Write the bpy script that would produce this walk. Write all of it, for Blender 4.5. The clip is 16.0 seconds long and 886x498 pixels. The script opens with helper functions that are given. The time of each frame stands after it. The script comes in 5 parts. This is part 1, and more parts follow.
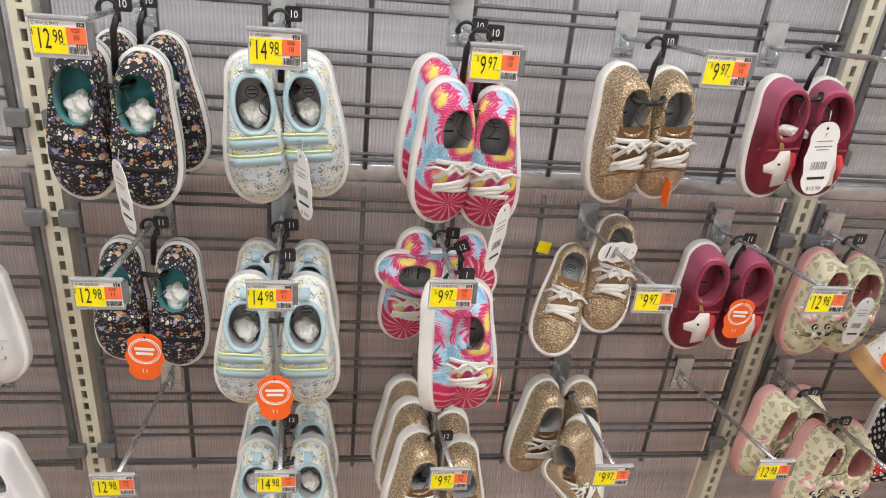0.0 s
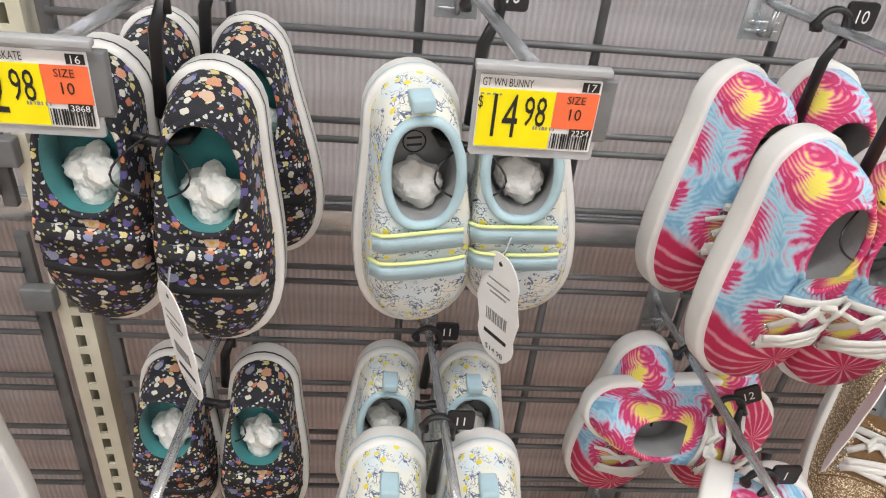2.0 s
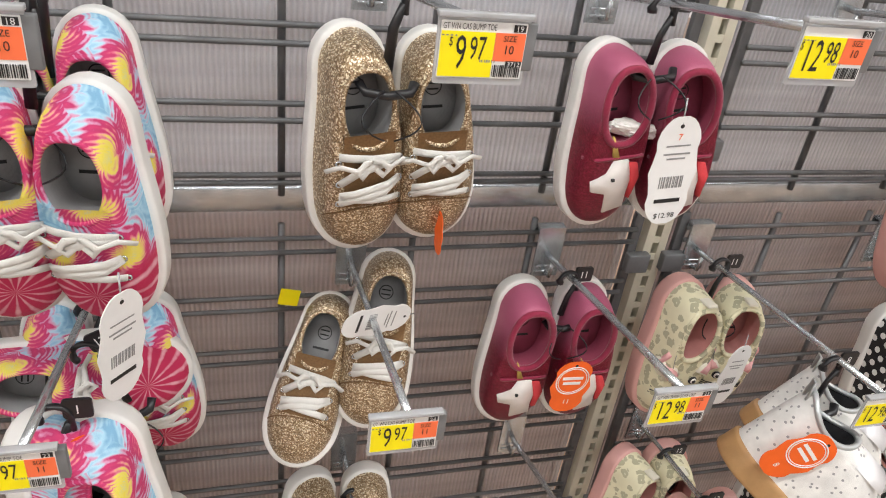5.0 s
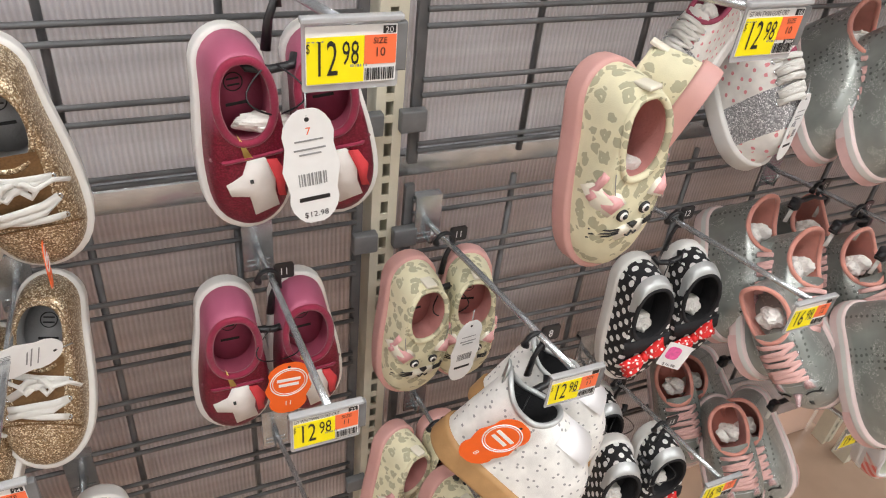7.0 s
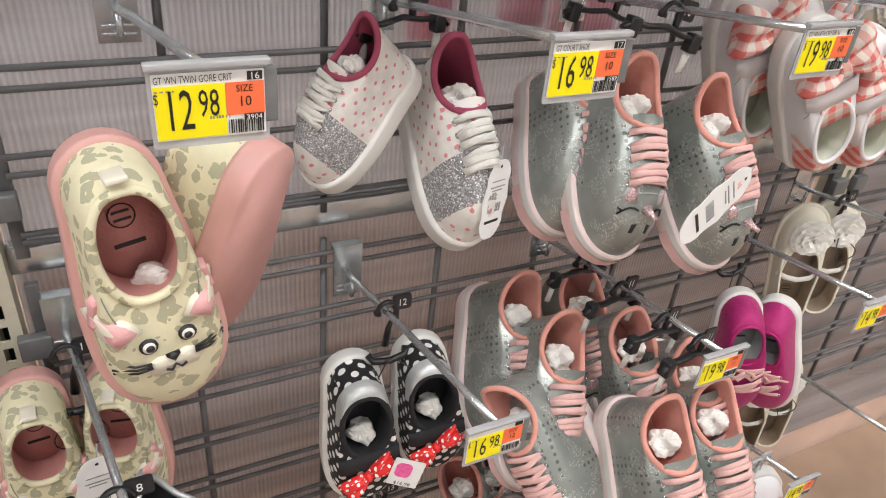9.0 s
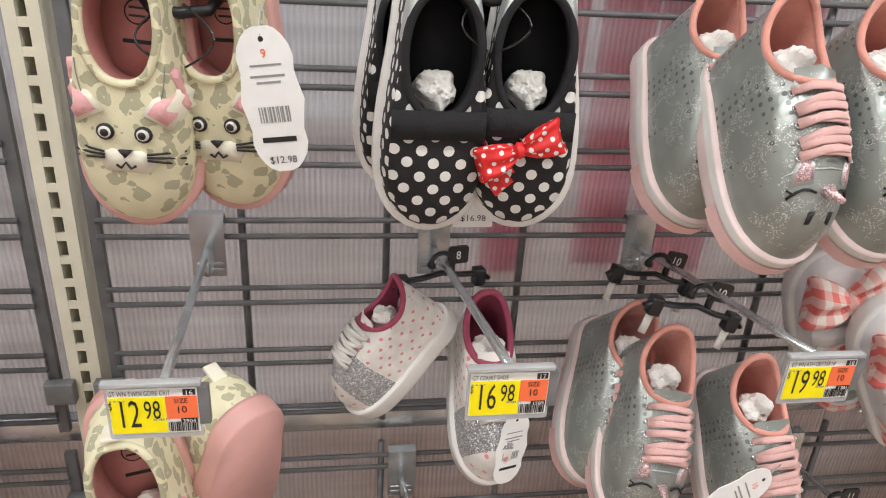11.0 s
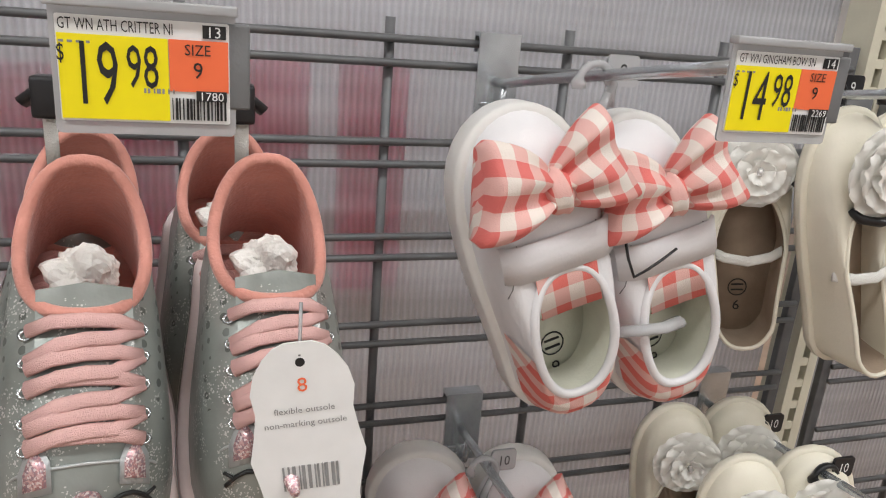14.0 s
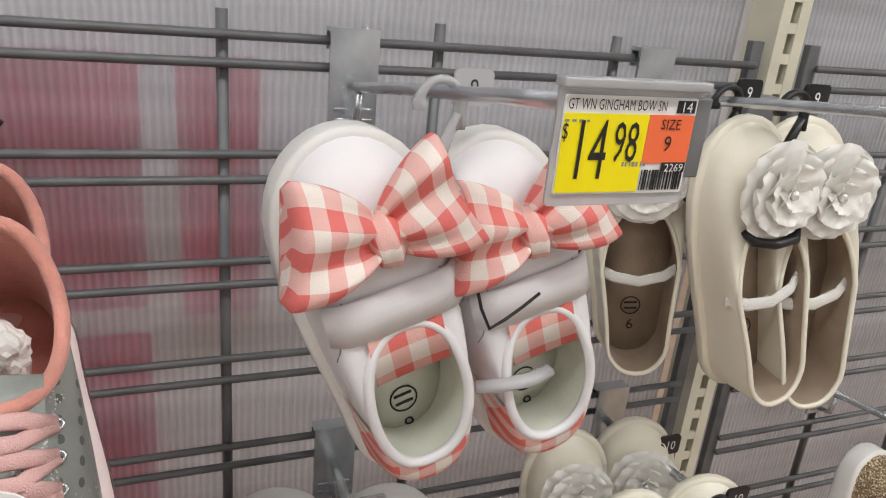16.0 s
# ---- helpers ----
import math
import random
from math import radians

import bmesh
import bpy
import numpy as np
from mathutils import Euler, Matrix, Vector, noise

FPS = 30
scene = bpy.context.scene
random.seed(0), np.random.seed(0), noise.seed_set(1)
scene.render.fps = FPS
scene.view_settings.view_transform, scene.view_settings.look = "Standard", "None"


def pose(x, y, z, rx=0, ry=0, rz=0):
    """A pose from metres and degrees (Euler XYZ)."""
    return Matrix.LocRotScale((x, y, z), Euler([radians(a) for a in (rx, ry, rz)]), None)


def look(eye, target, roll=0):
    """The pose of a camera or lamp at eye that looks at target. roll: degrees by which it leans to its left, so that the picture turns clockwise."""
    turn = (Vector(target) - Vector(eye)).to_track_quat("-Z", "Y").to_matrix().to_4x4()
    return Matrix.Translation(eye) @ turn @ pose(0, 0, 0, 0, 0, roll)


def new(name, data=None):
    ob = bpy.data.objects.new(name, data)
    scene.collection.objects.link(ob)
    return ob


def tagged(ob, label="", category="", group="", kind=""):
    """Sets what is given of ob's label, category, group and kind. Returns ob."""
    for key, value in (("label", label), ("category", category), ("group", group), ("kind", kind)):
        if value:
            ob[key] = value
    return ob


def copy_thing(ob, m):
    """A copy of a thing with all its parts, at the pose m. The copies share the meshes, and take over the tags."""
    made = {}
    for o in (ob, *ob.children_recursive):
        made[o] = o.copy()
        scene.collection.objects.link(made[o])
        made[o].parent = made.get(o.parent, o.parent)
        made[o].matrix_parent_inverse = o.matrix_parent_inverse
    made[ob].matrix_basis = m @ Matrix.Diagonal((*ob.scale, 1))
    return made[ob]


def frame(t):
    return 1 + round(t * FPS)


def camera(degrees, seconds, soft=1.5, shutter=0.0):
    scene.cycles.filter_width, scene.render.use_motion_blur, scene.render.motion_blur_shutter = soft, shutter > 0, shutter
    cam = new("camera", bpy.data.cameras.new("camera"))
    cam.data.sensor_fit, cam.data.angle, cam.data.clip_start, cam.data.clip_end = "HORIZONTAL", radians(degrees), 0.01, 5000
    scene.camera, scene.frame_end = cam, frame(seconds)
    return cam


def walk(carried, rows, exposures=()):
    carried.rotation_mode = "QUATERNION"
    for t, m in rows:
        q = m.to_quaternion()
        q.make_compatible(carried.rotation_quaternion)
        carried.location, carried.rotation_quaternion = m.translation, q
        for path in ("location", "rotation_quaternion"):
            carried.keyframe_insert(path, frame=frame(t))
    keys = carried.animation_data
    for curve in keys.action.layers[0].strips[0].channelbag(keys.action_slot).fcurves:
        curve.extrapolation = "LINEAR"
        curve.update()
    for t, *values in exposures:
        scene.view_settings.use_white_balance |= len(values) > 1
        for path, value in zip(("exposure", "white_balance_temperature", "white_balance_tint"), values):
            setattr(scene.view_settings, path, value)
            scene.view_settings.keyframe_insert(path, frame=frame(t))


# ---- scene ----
cam = camera(62.5, 16.0, soft=1.1)
PATH = [
    (0, (0.428, -1.061, 1.369), (0.711, 0.7, 0.464), 5.7),
    (0.5, (0.386, -0.931, 1.35), (0.644, 0.807, 0.394), 6.4),
    (1, (0.292, -0.677, 1.331), (0.501, 1.046, 0.338), 6.3),
    (1.5, (0.266, -0.575, 1.307), (0.469, 1.099, 0.232), 6.5),
    (2, (0.292, -0.574, 1.318), (0.475, 1.081, 0.21), 6.0),
    (2.5, (0.339, -0.576, 1.309), (0.546, 1.061, 0.178), 6.0),
    (3, (0.374, -0.596, 1.31), (0.612, 1.038, 0.182), 6.4),
    (3.5, (0.456, -0.634, 1.316), (0.736, 1.012, 0.216), 7.0),
    (4, (0.564, -0.67, 1.319), (0.91, 0.984, 0.25), 7.5),
    (4.5, (0.666, -0.699, 1.318), (1.097, 0.955, 0.281), 7.6),
    (4.7, (0.687, -0.694, 1.319), (1.161, 0.952, 0.287), 7.7),
    (6.8, (0.927, -0.662, 1.363), (1.658, 0.8, 0.21), 6.8),
    (7, (0.958, -0.676, 1.368), (1.696, 0.776, 0.207), 6.6),
    (7.5, (1.057, -0.71, 1.378), (1.829, 0.718, 0.209), 6.6),
    (8, (1.193, -0.749, 1.373), (2.011, 0.668, 0.223), 6.7),
    (8.2, (1.242, -0.731, 1.361), (2.076, 0.689, 0.226), 6.8),
    (10.3, (1.436, -0.614, 1.353), (2.12, 1.008, 0.404), 7.4),
    (10.5, (1.492, -0.656, 1.396), (1.955, 1.032, 0.428), 4.7),
    (11, (1.485, -0.692, 1.501), (1.778, 1.102, 0.666), 3.5),
    (11.5, (1.473, -0.709, 1.535), (1.737, 1.126, 0.787), 3.1),
    (12, (1.506, -0.717, 1.535), (1.815, 1.129, 0.831), 2.9),
    (12.5, (1.594, -0.723, 1.525), (1.974, 1.12, 0.847), 3.2),
    (13, (1.687, -0.725, 1.517), (2.159, 1.105, 0.862), 3.7),
    (13.5, (1.759, -0.63, 1.523), (2.282, 1.201, 0.91), 4.0),
    (14, (1.851, -0.542, 1.536), (2.448, 1.267, 0.925), 4.6),
    (14.5, (1.898, -0.516, 1.541), (2.543, 1.272, 0.919), 4.5),
    (15, (1.919, -0.48, 1.54), (2.622, 1.28, 0.899), 4.6),
    (15.5, (1.928, -0.47, 1.544), (2.662, 1.264, 0.869), 5.2),
    (16, (1.931, -0.486, 1.562), (2.669, 1.238, 0.866), 5.6),
]
walk(cam, [(t, look(eye, target, roll)) for t, eye, target, roll in PATH],
     exposures=[(0.0, 0.0), (3.0, -0.02), (7.5, -0.02), (10.5, -0.08), (12.5, -0.36), (14.0, -0.52), (16.0, -0.52)])

# ---- light: bright shop ceiling with long strip lamps ----
world = bpy.data.worlds.new("shop_air")
scene.world = world
world.use_nodes = True
world.node_tree.nodes["Background"].inputs[0].default_value = (0.9, 0.95, 1.0, 1)
world.node_tree.nodes["Background"].inputs[1].default_value = 0.06
CEILING = 3.6
LAMPS = [(x, y) for y in (-3.3, -1.3, 1.5) for x in (-2.2, 0.3, 2.8, 5.3)]
for lx, ly in LAMPS:
    lamp = bpy.data.lights.new("strip_lamp", "AREA")
    lamp.shape, lamp.size, lamp.size_y, lamp.energy, lamp.color = "RECTANGLE", 1.9, 0.3, {-3.3: 20, -1.3: 40, 1.5: 42}[ly], (0.97, 0.99, 1.0)
    ob = new("strip_lamp_light", lamp)
    ob.matrix_world = pose(lx, ly, CEILING - 0.12)

# ---- materials ----
def mat(name, base=(0.5, 0.5, 0.5), rough=0.5, metal=0.0, vary=0.12, scale=60.0, bump=0.15, bscale=400.0, coat=0.0, sheen=0.0):
    m = bpy.data.materials.new(name)
    m.use_nodes = True
    nt = m.node_tree
    b = nt.nodes["Principled BSDF"]
    b.inputs["Roughness"].default_value = rough
    b.inputs["Metallic"].default_value = metal
    b.inputs["Coat Weight"].default_value = coat
    b.inputs["Sheen Weight"].default_value = sheen
    tc = nt.nodes.new("ShaderNodeTexCoord")
    n = nt.nodes.new("ShaderNodeTexNoise")
    n.inputs["Scale"].default_value, n.inputs["Detail"].default_value = scale, 4
    nt.links.new(tc.outputs["Object"], n.inputs["Vector"])
    r = nt.nodes.new("ShaderNodeValToRGB")
    c = Vector(base)
    r.color_ramp.elements[0].position, r.color_ramp.elements[1].position = 0.3, 0.7
    r.color_ramp.elements[0].color = (*(c * (1 - vary)), 1)
    r.color_ramp.elements[1].color = (*[min(1, v * (1 + vary)) for v in c], 1)
    nt.links.new(n.outputs["Fac"], r.inputs["Fac"])
    nt.links.new(r.outputs["Color"], b.inputs["Base Color"])
    if bump:
        n2 = nt.nodes.new("ShaderNodeTexNoise")
        n2.inputs["Scale"].default_value, n2.inputs["Detail"].default_value = bscale, 3
        nt.links.new(tc.outputs["Object"], n2.inputs["Vector"])
        bp = nt.nodes.new("ShaderNodeBump")
        bp.inputs["Strength"].default_value, bp.inputs["Distance"].default_value = bump, 0.002
        nt.links.new(n2.outputs["Fac"], bp.inputs["Height"])
        nt.links.new(bp.outputs["Normal"], b.inputs["Normal"])
    return m


class Net:
    """Short hand for building node trees on top of mat()."""
    def __init__(self, m):
        self.t = m.node_tree
        self.b = self.t.nodes["Principled BSDF"]
        self.base = self.b.inputs["Base Color"].links[0].from_socket
        self.co = [n for n in self.t.nodes if n.type == "TEX_COORD"][0].outputs["Object"]

    def node(self, kind, ins=(), **attrs):
        n = self.t.nodes.new(kind)
        for k, v in attrs.items():
            setattr(n, k, v)
        for k, v in dict(ins).items():
            if isinstance(v, bpy.types.NodeSocket):
                self.t.links.new(v, n.inputs[k])
            else:
                n.inputs[k].default_value = v
        return n

    def math(self, op, a, b=0.0, c=0.0):
        return self.node("ShaderNodeMath", {0: a, 1: b, 2: c}, operation=op).outputs[0]

    def mix(self, f, a, b):
        n = self.node("ShaderNodeMix", data_type="RGBA")
        for i, v in ((0, f), (6, a), (7, b)):
            if isinstance(v, bpy.types.NodeSocket):
                self.t.links.new(v, n.inputs[i])
            else:
                n.inputs[i].default_value = v if i == 0 else (*v, 1)
        return n.outputs[2]

    def vor(self, scale, rnd=1.0, dims="3D", vec=None):
        return self.node("ShaderNodeTexVoronoi", {"Vector": vec or self.co, "Scale": scale, "Randomness": rnd}, voronoi_dimensions=dims)

    def noise(self, scale, detail=2.0, vec=None, distortion=0.0):
        return self.node("ShaderNodeTexNoise", {"Vector": vec or self.co, "Scale": scale, "Detail": detail, "Distortion": distortion}).outputs["Fac"]

    def ramp(self, f, stops, kind="CONSTANT"):
        r = self.node("ShaderNodeValToRGB", {0: f})
        r.color_ramp.interpolation = kind
        e = r.color_ramp.elements
        while len(e) < len(stops):
            e.new(0.5)
        for x, (p, c) in zip(e, stops):
            x.position, x.color = p, (*c, 1)
        return r.outputs[0]

    def done(self, colour):
        self.t.links.new(colour, self.b.inputs["Base Color"])


WHITE_RUBBER = mat("white_rubber", (0.72, 0.71, 0.68), 0.45, vary=0.05, scale=40, bump=0.08, bscale=700)
PINK_RUBBER = mat("pink_rubber", (0.6, 0.33, 0.3), 0.5, vary=0.05, scale=40, bump=0.08)
BLUSH_RUBBER = mat("blush_rubber", (0.74, 0.6, 0.58), 0.45, vary=0.05, scale=40, bump=0.08)
TAN_RUBBER = mat("tan_rubber", (0.42, 0.24, 0.10), 0.6, vary=0.1)
BLACK_PLASTIC = mat("black_plastic", (0.012, 0.012, 0.014), 0.38, vary=0.2, bump=0.05)
CLEAR_PLASTIC = mat("milky_plastic", (0.72, 0.73, 0.74), 0.22, vary=0.03, bump=0.0)
CLEAR_PLASTIC.node_tree.nodes["Principled BSDF"].inputs["Transmission Weight"].default_value = 0.55
STEEL = mat("zinc_steel", (0.55, 0.58, 0.6), 0.26, 0.85, vary=0.18, scale=45, bump=0.05, bscale=120)
WIRE = mat("grey_wire", (0.12, 0.122, 0.125), 0.45, 0.25, vary=0.2, scale=30, bump=0.1)
CLIP = mat("grey_clip", (0.17, 0.175, 0.18), 0.5, 0.2, vary=0.12, scale=50)
CREAM = mat("cream_paint", (0.62, 0.59, 0.47), 0.5, vary=0.07, scale=25, bump=0.1)
# Near-black that stands in for the shade within the upright slots.
SLOT_SHADE = mat("slot_shade", (0.01, 0.01, 0.01), 0.9, vary=0.3)
PAPER = mat("tissue_paper", (0.8, 0.78, 0.74), 0.85, vary=0.06, scale=80, bump=0.5, bscale=260)
CARD = mat("white_card", (0.8, 0.8, 0.79), 0.5, vary=0.03, scale=90, bump=0.03)
ORANGE_CARD = mat("orange_card", (0.88, 0.13, 0.01), 0.45, vary=0.04, scale=90, bump=0.03)
YELLOW = mat("yellow_print", (0.92, 0.78, 0.0), 0.4, vary=0.03, bump=0.0)
ORANGE = mat("orange_print", (0.9, 0.17, 0.06), 0.4, vary=0.03, bump=0.0)
MAGENTA_PRINT = mat("pink_print", (0.8, 0.12, 0.35), 0.45, vary=0.2, scale=200, bump=0.0)
INK = mat("black_ink", (0.012, 0.012, 0.012), 0.5, vary=0.1, bump=0.0)
GREY_INK = mat("grey_ink", (0.25, 0.25, 0.25), 0.5, vary=0.1, bump=0.0)
TEAL = mat("teal_lining", (0.04, 0.22, 0.23), 0.8, vary=0.1, bump=0.3, sheen=0.2)
GREY_LINING = mat("grey_lining", (0.36, 0.36, 0.36), 0.85, vary=0.08, bump=0.3)
PALE_LINING = mat("pale_lining", (0.66, 0.66, 0.56), 0.7, vary=0.05, bump=0.2)
PINK_LINING = mat("pink_lining", (0.55, 0.25, 0.23), 0.85, vary=0.08, bump=0.3)
CORAL_LINING = mat("coral_lining", (0.68, 0.30, 0.24), 0.85, vary=0.08, bump=0.4, sheen=0.3)
ROSE_LINING = mat("rose_lining", (0.33, 0.06, 0.11), 0.85, vary=0.08, bump=0.3)
BLACK_LINING = mat("black_lining", (0.012, 0.012, 0.014), 0.9, vary=0.2, bump=0.3)
TAUPE_LINING = mat("taupe_lining", (0.35, 0.27, 0.2), 0.7, vary=0.12, bump=0.2)
BLUE_CLOTH = mat("pale_blue_cloth", (0.42, 0.58, 0.64), 0.8, vary=0.07, bump=0.3, bscale=900)
LIME = mat("lime_edge", (0.72, 0.78, 0.33), 0.7, vary=0.06)
WHITE_LACE = mat("white_lace", (0.76, 0.75, 0.71), 0.85, vary=0.06, bump=0.6, bscale=1500)
PINK_LACE = mat("pink_lace", (0.78, 0.48, 0.45), 0.85, vary=0.06, bump=0.6, bscale=1500)
WHITE_LEATHER = mat("white_leather", (0.76, 0.75, 0.76), 0.38, vary=0.04, scale=25, bump=0.15, bscale=600)
IVORY = mat("ivory_leather", (0.76, 0.72, 0.6), 0.42, vary=0.04, scale=25, bump=0.15, bscale=600)
ORGANZA = mat("white_organza", (0.93, 0.92, 0.88), 0.6, vary=0.02, bump=0.0)
sheer = ORGANZA.node_tree
veil = sheer.nodes.new("ShaderNodeBsdfTranslucent")
veil.inputs["Color"].default_value = (0.88, 0.86, 0.81, 1)
both = sheer.nodes.new("ShaderNodeMixShader")
both.inputs[0].default_value = 0.2
sheer.links.new(sheer.nodes["Principled BSDF"].outputs[0], both.inputs[1])
sheer.links.new(veil.outputs[0], both.inputs[2])
sheer.links.new(both.outputs[0], sheer.nodes["Material Output"].inputs["Surface"])
PEARL = mat("crystal_bead", (0.8, 0.8, 0.8), 0.08, 0.6, vary=0.1, bump=0.0)
SILVER = mat("silver_leather", (0.5, 0.52, 0.52), 0.35, 0.5, vary=0.1, bump=0.25)
RED = mat("red_satin", (0.7, 0.02, 0.02), 0.5, vary=0.1, bump=0.2)
WHITE_PATCH = mat("white_embroidery", (0.8, 0.76, 0.72), 0.8, vary=0.06, bump=0.5, bscale=1200)
RED_PATCH = mat("red_embroidery", (0.65, 0.05, 0.06), 0.8, vary=0.1, bump=0.5, bscale=1200)
GOLD_PATCH = mat("gold_embroidery", (0.6, 0.42, 0.12), 0.5, 0.5, vary=0.15)
PINK_FELT = mat("pink_felt", (0.75, 0.4, 0.4), 0.9, vary=0.08, bump=0.5)
MAGENTA = mat("magenta_glitter", (0.45, 0.02, 0.17), 0.35, 0.3, vary=0.4, scale=700, bump=0.6, bscale=900)


BERRY = mat("berry_velvet", (0.24, 0.007, 0.04), 0.8, vary=0.15, bump=0.4, sheen=0.3)


def glitter(name, cols, metal, rough, fine):
    m = mat(name, cols[0], rough, metal, bump=0.0)
    k = Net(m)
    v = k.vor(fine)
    f = k.node("ShaderNodeSeparateColor", {0: v.outputs["Color"]}).outputs[0]
    n = len(cols)
    k.done(k.ramp(f, [(i / n, c) for i, c in enumerate(cols)]))
    bp = k.node("ShaderNodeBump", {"Strength": 0.7, "Distance": 0.001, "Height": f})
    k.t.links.new(bp.outputs[0], k.b.inputs["Normal"])
    return m


GOLD = glitter("gold_glitter", [(0.19, 0.125, 0.065), (0.36, 0.25, 0.14), (0.52, 0.39, 0.25), (0.3, 0.2, 0.11), (0.92, 0.82, 0.62)], 0.55, 0.36, 900)
BRONZE = mat("bronze_fabric", (0.2, 0.11, 0.045), 0.5, 0.35, vary=0.2, scale=500, bump=0.3)


def floral():
    m = mat("dark_floral_canvas", (0.012, 0.012, 0.018), 0.75, bump=0.3, bscale=900)
    k = Net(m)
    col = k.base
    warp = k.node("ShaderNodeVectorMath", {0: k.co, 1: k.node("ShaderNodeVectorMath", {0: k.node("ShaderNodeTexNoise", {"Vector": k.co, "Scale": 220.0}).outputs["Color"], 1: (0.004, 0.004, 0.004)}, operation="MULTIPLY").outputs[0]}, operation="ADD").outputs[0]
    for scale, size, stops in ((300, 0.36, [(0, (0.01, 0.01, 0.02)), (0.36, (0.55, 0.56, 0.54)), (0.62, (0.4, 0.38, 0.12)), (0.75, (0.1, 0.08, 0.25)), (0.88, (0.25, 0.3, 0.3))]),
                               (150, 0.4, [(0, (0.01, 0.01, 0.02)), (0.42, (0.6, 0.58, 0.5)), (0.62, (0.12, 0.1, 0.3)), (0.78, (0.55, 0.2, 0.1)), (0.9, (0.6, 0.5, 0.2))]),
                               (80, 0.36, [(0, (0.01, 0.01, 0.02)), (0.66, (0.60, 0.28, 0.18)), (0.84, (0.6, 0.42, 0.3)), (0.93, (0.25, 0.28, 0.45))])):
        v = k.vor(scale, vec=warp)
        r = k.node("ShaderNodeSeparateColor", {0: v.outputs["Color"]}).outputs[0]
        f = k.math("MULTIPLY", k.math("LESS_THAN", v.outputs["Distance"], size), k.math("GREATER_THAN", r, stops[1][0]))
        col = k.mix(f, col, k.ramp(r, stops))
        f = k.math("MULTIPLY", k.math("LESS_THAN", v.outputs["Distance"], size * 0.33), k.math("GREATER_THAN", r, stops[1][0]))
        col = k.mix(f, col, (0.5, 0.36, 0.1)) if scale < 100 else col
    k.done(col)
    return m


def bunny():
    m = mat("pale_animal_print", (0.72, 0.73, 0.68), 0.75, vary=0.03, bump=0.3, bscale=900)
    k = Net(m)
    tint = k.node("ShaderNodeMapRange", {0: k.noise(28, 1), 1: 0.45, 2: 0.6}).outputs[0]
    col = k.mix(tint, (0.76, 0.76, 0.68), (0.66, 0.74, 0.77))
    for scale, wide, gate in ((75, 0.022, 0.5), (140, 0.03, 0.52)):
        f = k.math("LESS_THAN", k.math("ABSOLUTE", k.math("SUBTRACT", k.noise(scale, 1.0, distortion=2.0), 0.5)), wide)
        g = k.math("GREATER_THAN", k.noise(scale * 0.7 + 11, 0), gate)
        col = k.mix(k.math("MULTIPLY", f, g), col, (0.13, 0.17, 0.27))
    v = k.vor(105)
    r = k.node("ShaderNodeSeparateColor", {0: v.outputs["Color"]}).outputs[0]
    col = k.mix(k.math("MULTIPLY", k.math("LESS_THAN", v.outputs["Distance"], 0.24), k.math("GREATER_THAN", r, 0.45)), col, (0.8, 0.68, 0.08))
    k.done(col)
    return m


def tiedye():
    m = mat("tie_dye_canvas", (0.6, 0.1, 0.2), 0.75, bump=0.3, bscale=900)
    k = Net(m)
    v = k.vor(22, 0.9)
    rel = k.node("ShaderNodeVectorMath", {0: k.co, 1: v.outputs["Position"]}, operation="SUBTRACT").outputs[0]
    r = k.node("ShaderNodeSeparateXYZ", {0: rel})
    spin = k.math("ADD", k.math("ARCTAN2", r.outputs[0], r.outputs[1]), k.math("MULTIPLY", v.outputs["Distance"], 2.5))
    rays = k.math("MULTIPLY", k.math("SINE", k.math("ADD", k.math("MULTIPLY", spin, 24.0), k.math("MULTIPLY", k.noise(70, 2), 5.0))), 0.055)
    fray = k.math("MULTIPLY", k.math("SUBTRACT", k.noise(110, 4), 0.5), 0.34)
    f = k.math("ADD", k.math("ADD", v.outputs["Distance"], k.math("ADD", rays, fray)), k.math("MULTIPLY", k.math("SUBTRACT", k.noise(26, 1), 0.5), 0.5))
    col = k.ramp(f, [(0.0, (0.5, 0.62, 0.6)), (0.07, (0.82, 0.68, 0.08)), (0.2, (0.82, 0.70, 0.14)), (0.28, (0.76, 0.26, 0.3)), (0.35, (0.60, 0.04, 0.15)), (0.46, (0.52, 0.03, 0.14)), (0.52, (0.66, 0.3, 0.46)), (0.60, (0.42, 0.66, 0.78)), (0.78, (0.2, 0.42, 0.62))], "LINEAR")
    # a red star at the toe
    s = k.node("ShaderNodeSeparateXYZ", {0: k.co})
    dy = k.math("SUBTRACT", s.outputs[1], 0.155)
    ang = k.math("ARCTAN2", s.outputs[0], dy)
    ray = k.node("ShaderNodeMapRange", {0: k.math("ADD", k.math("SINE", k.math("MULTIPLY", ang, 15.0)), k.math("MULTIPLY", k.noise(90), 1.6)), 1: 1.1, 2: 2.0}).outputs[0]
    star = k.mix(ray, (0.5, 0.015, 0.08), (0.75, 0.4, 0.46))
    toe = k.node("ShaderNodeMapRange", {0: k.math("ADD", s.outputs[1], k.math("MULTIPLY", k.noise(40), 0.02)), 1: 0.133, 2: 0.143}).outputs[0]
    k.done(k.mix(toe, col, star))
    return m


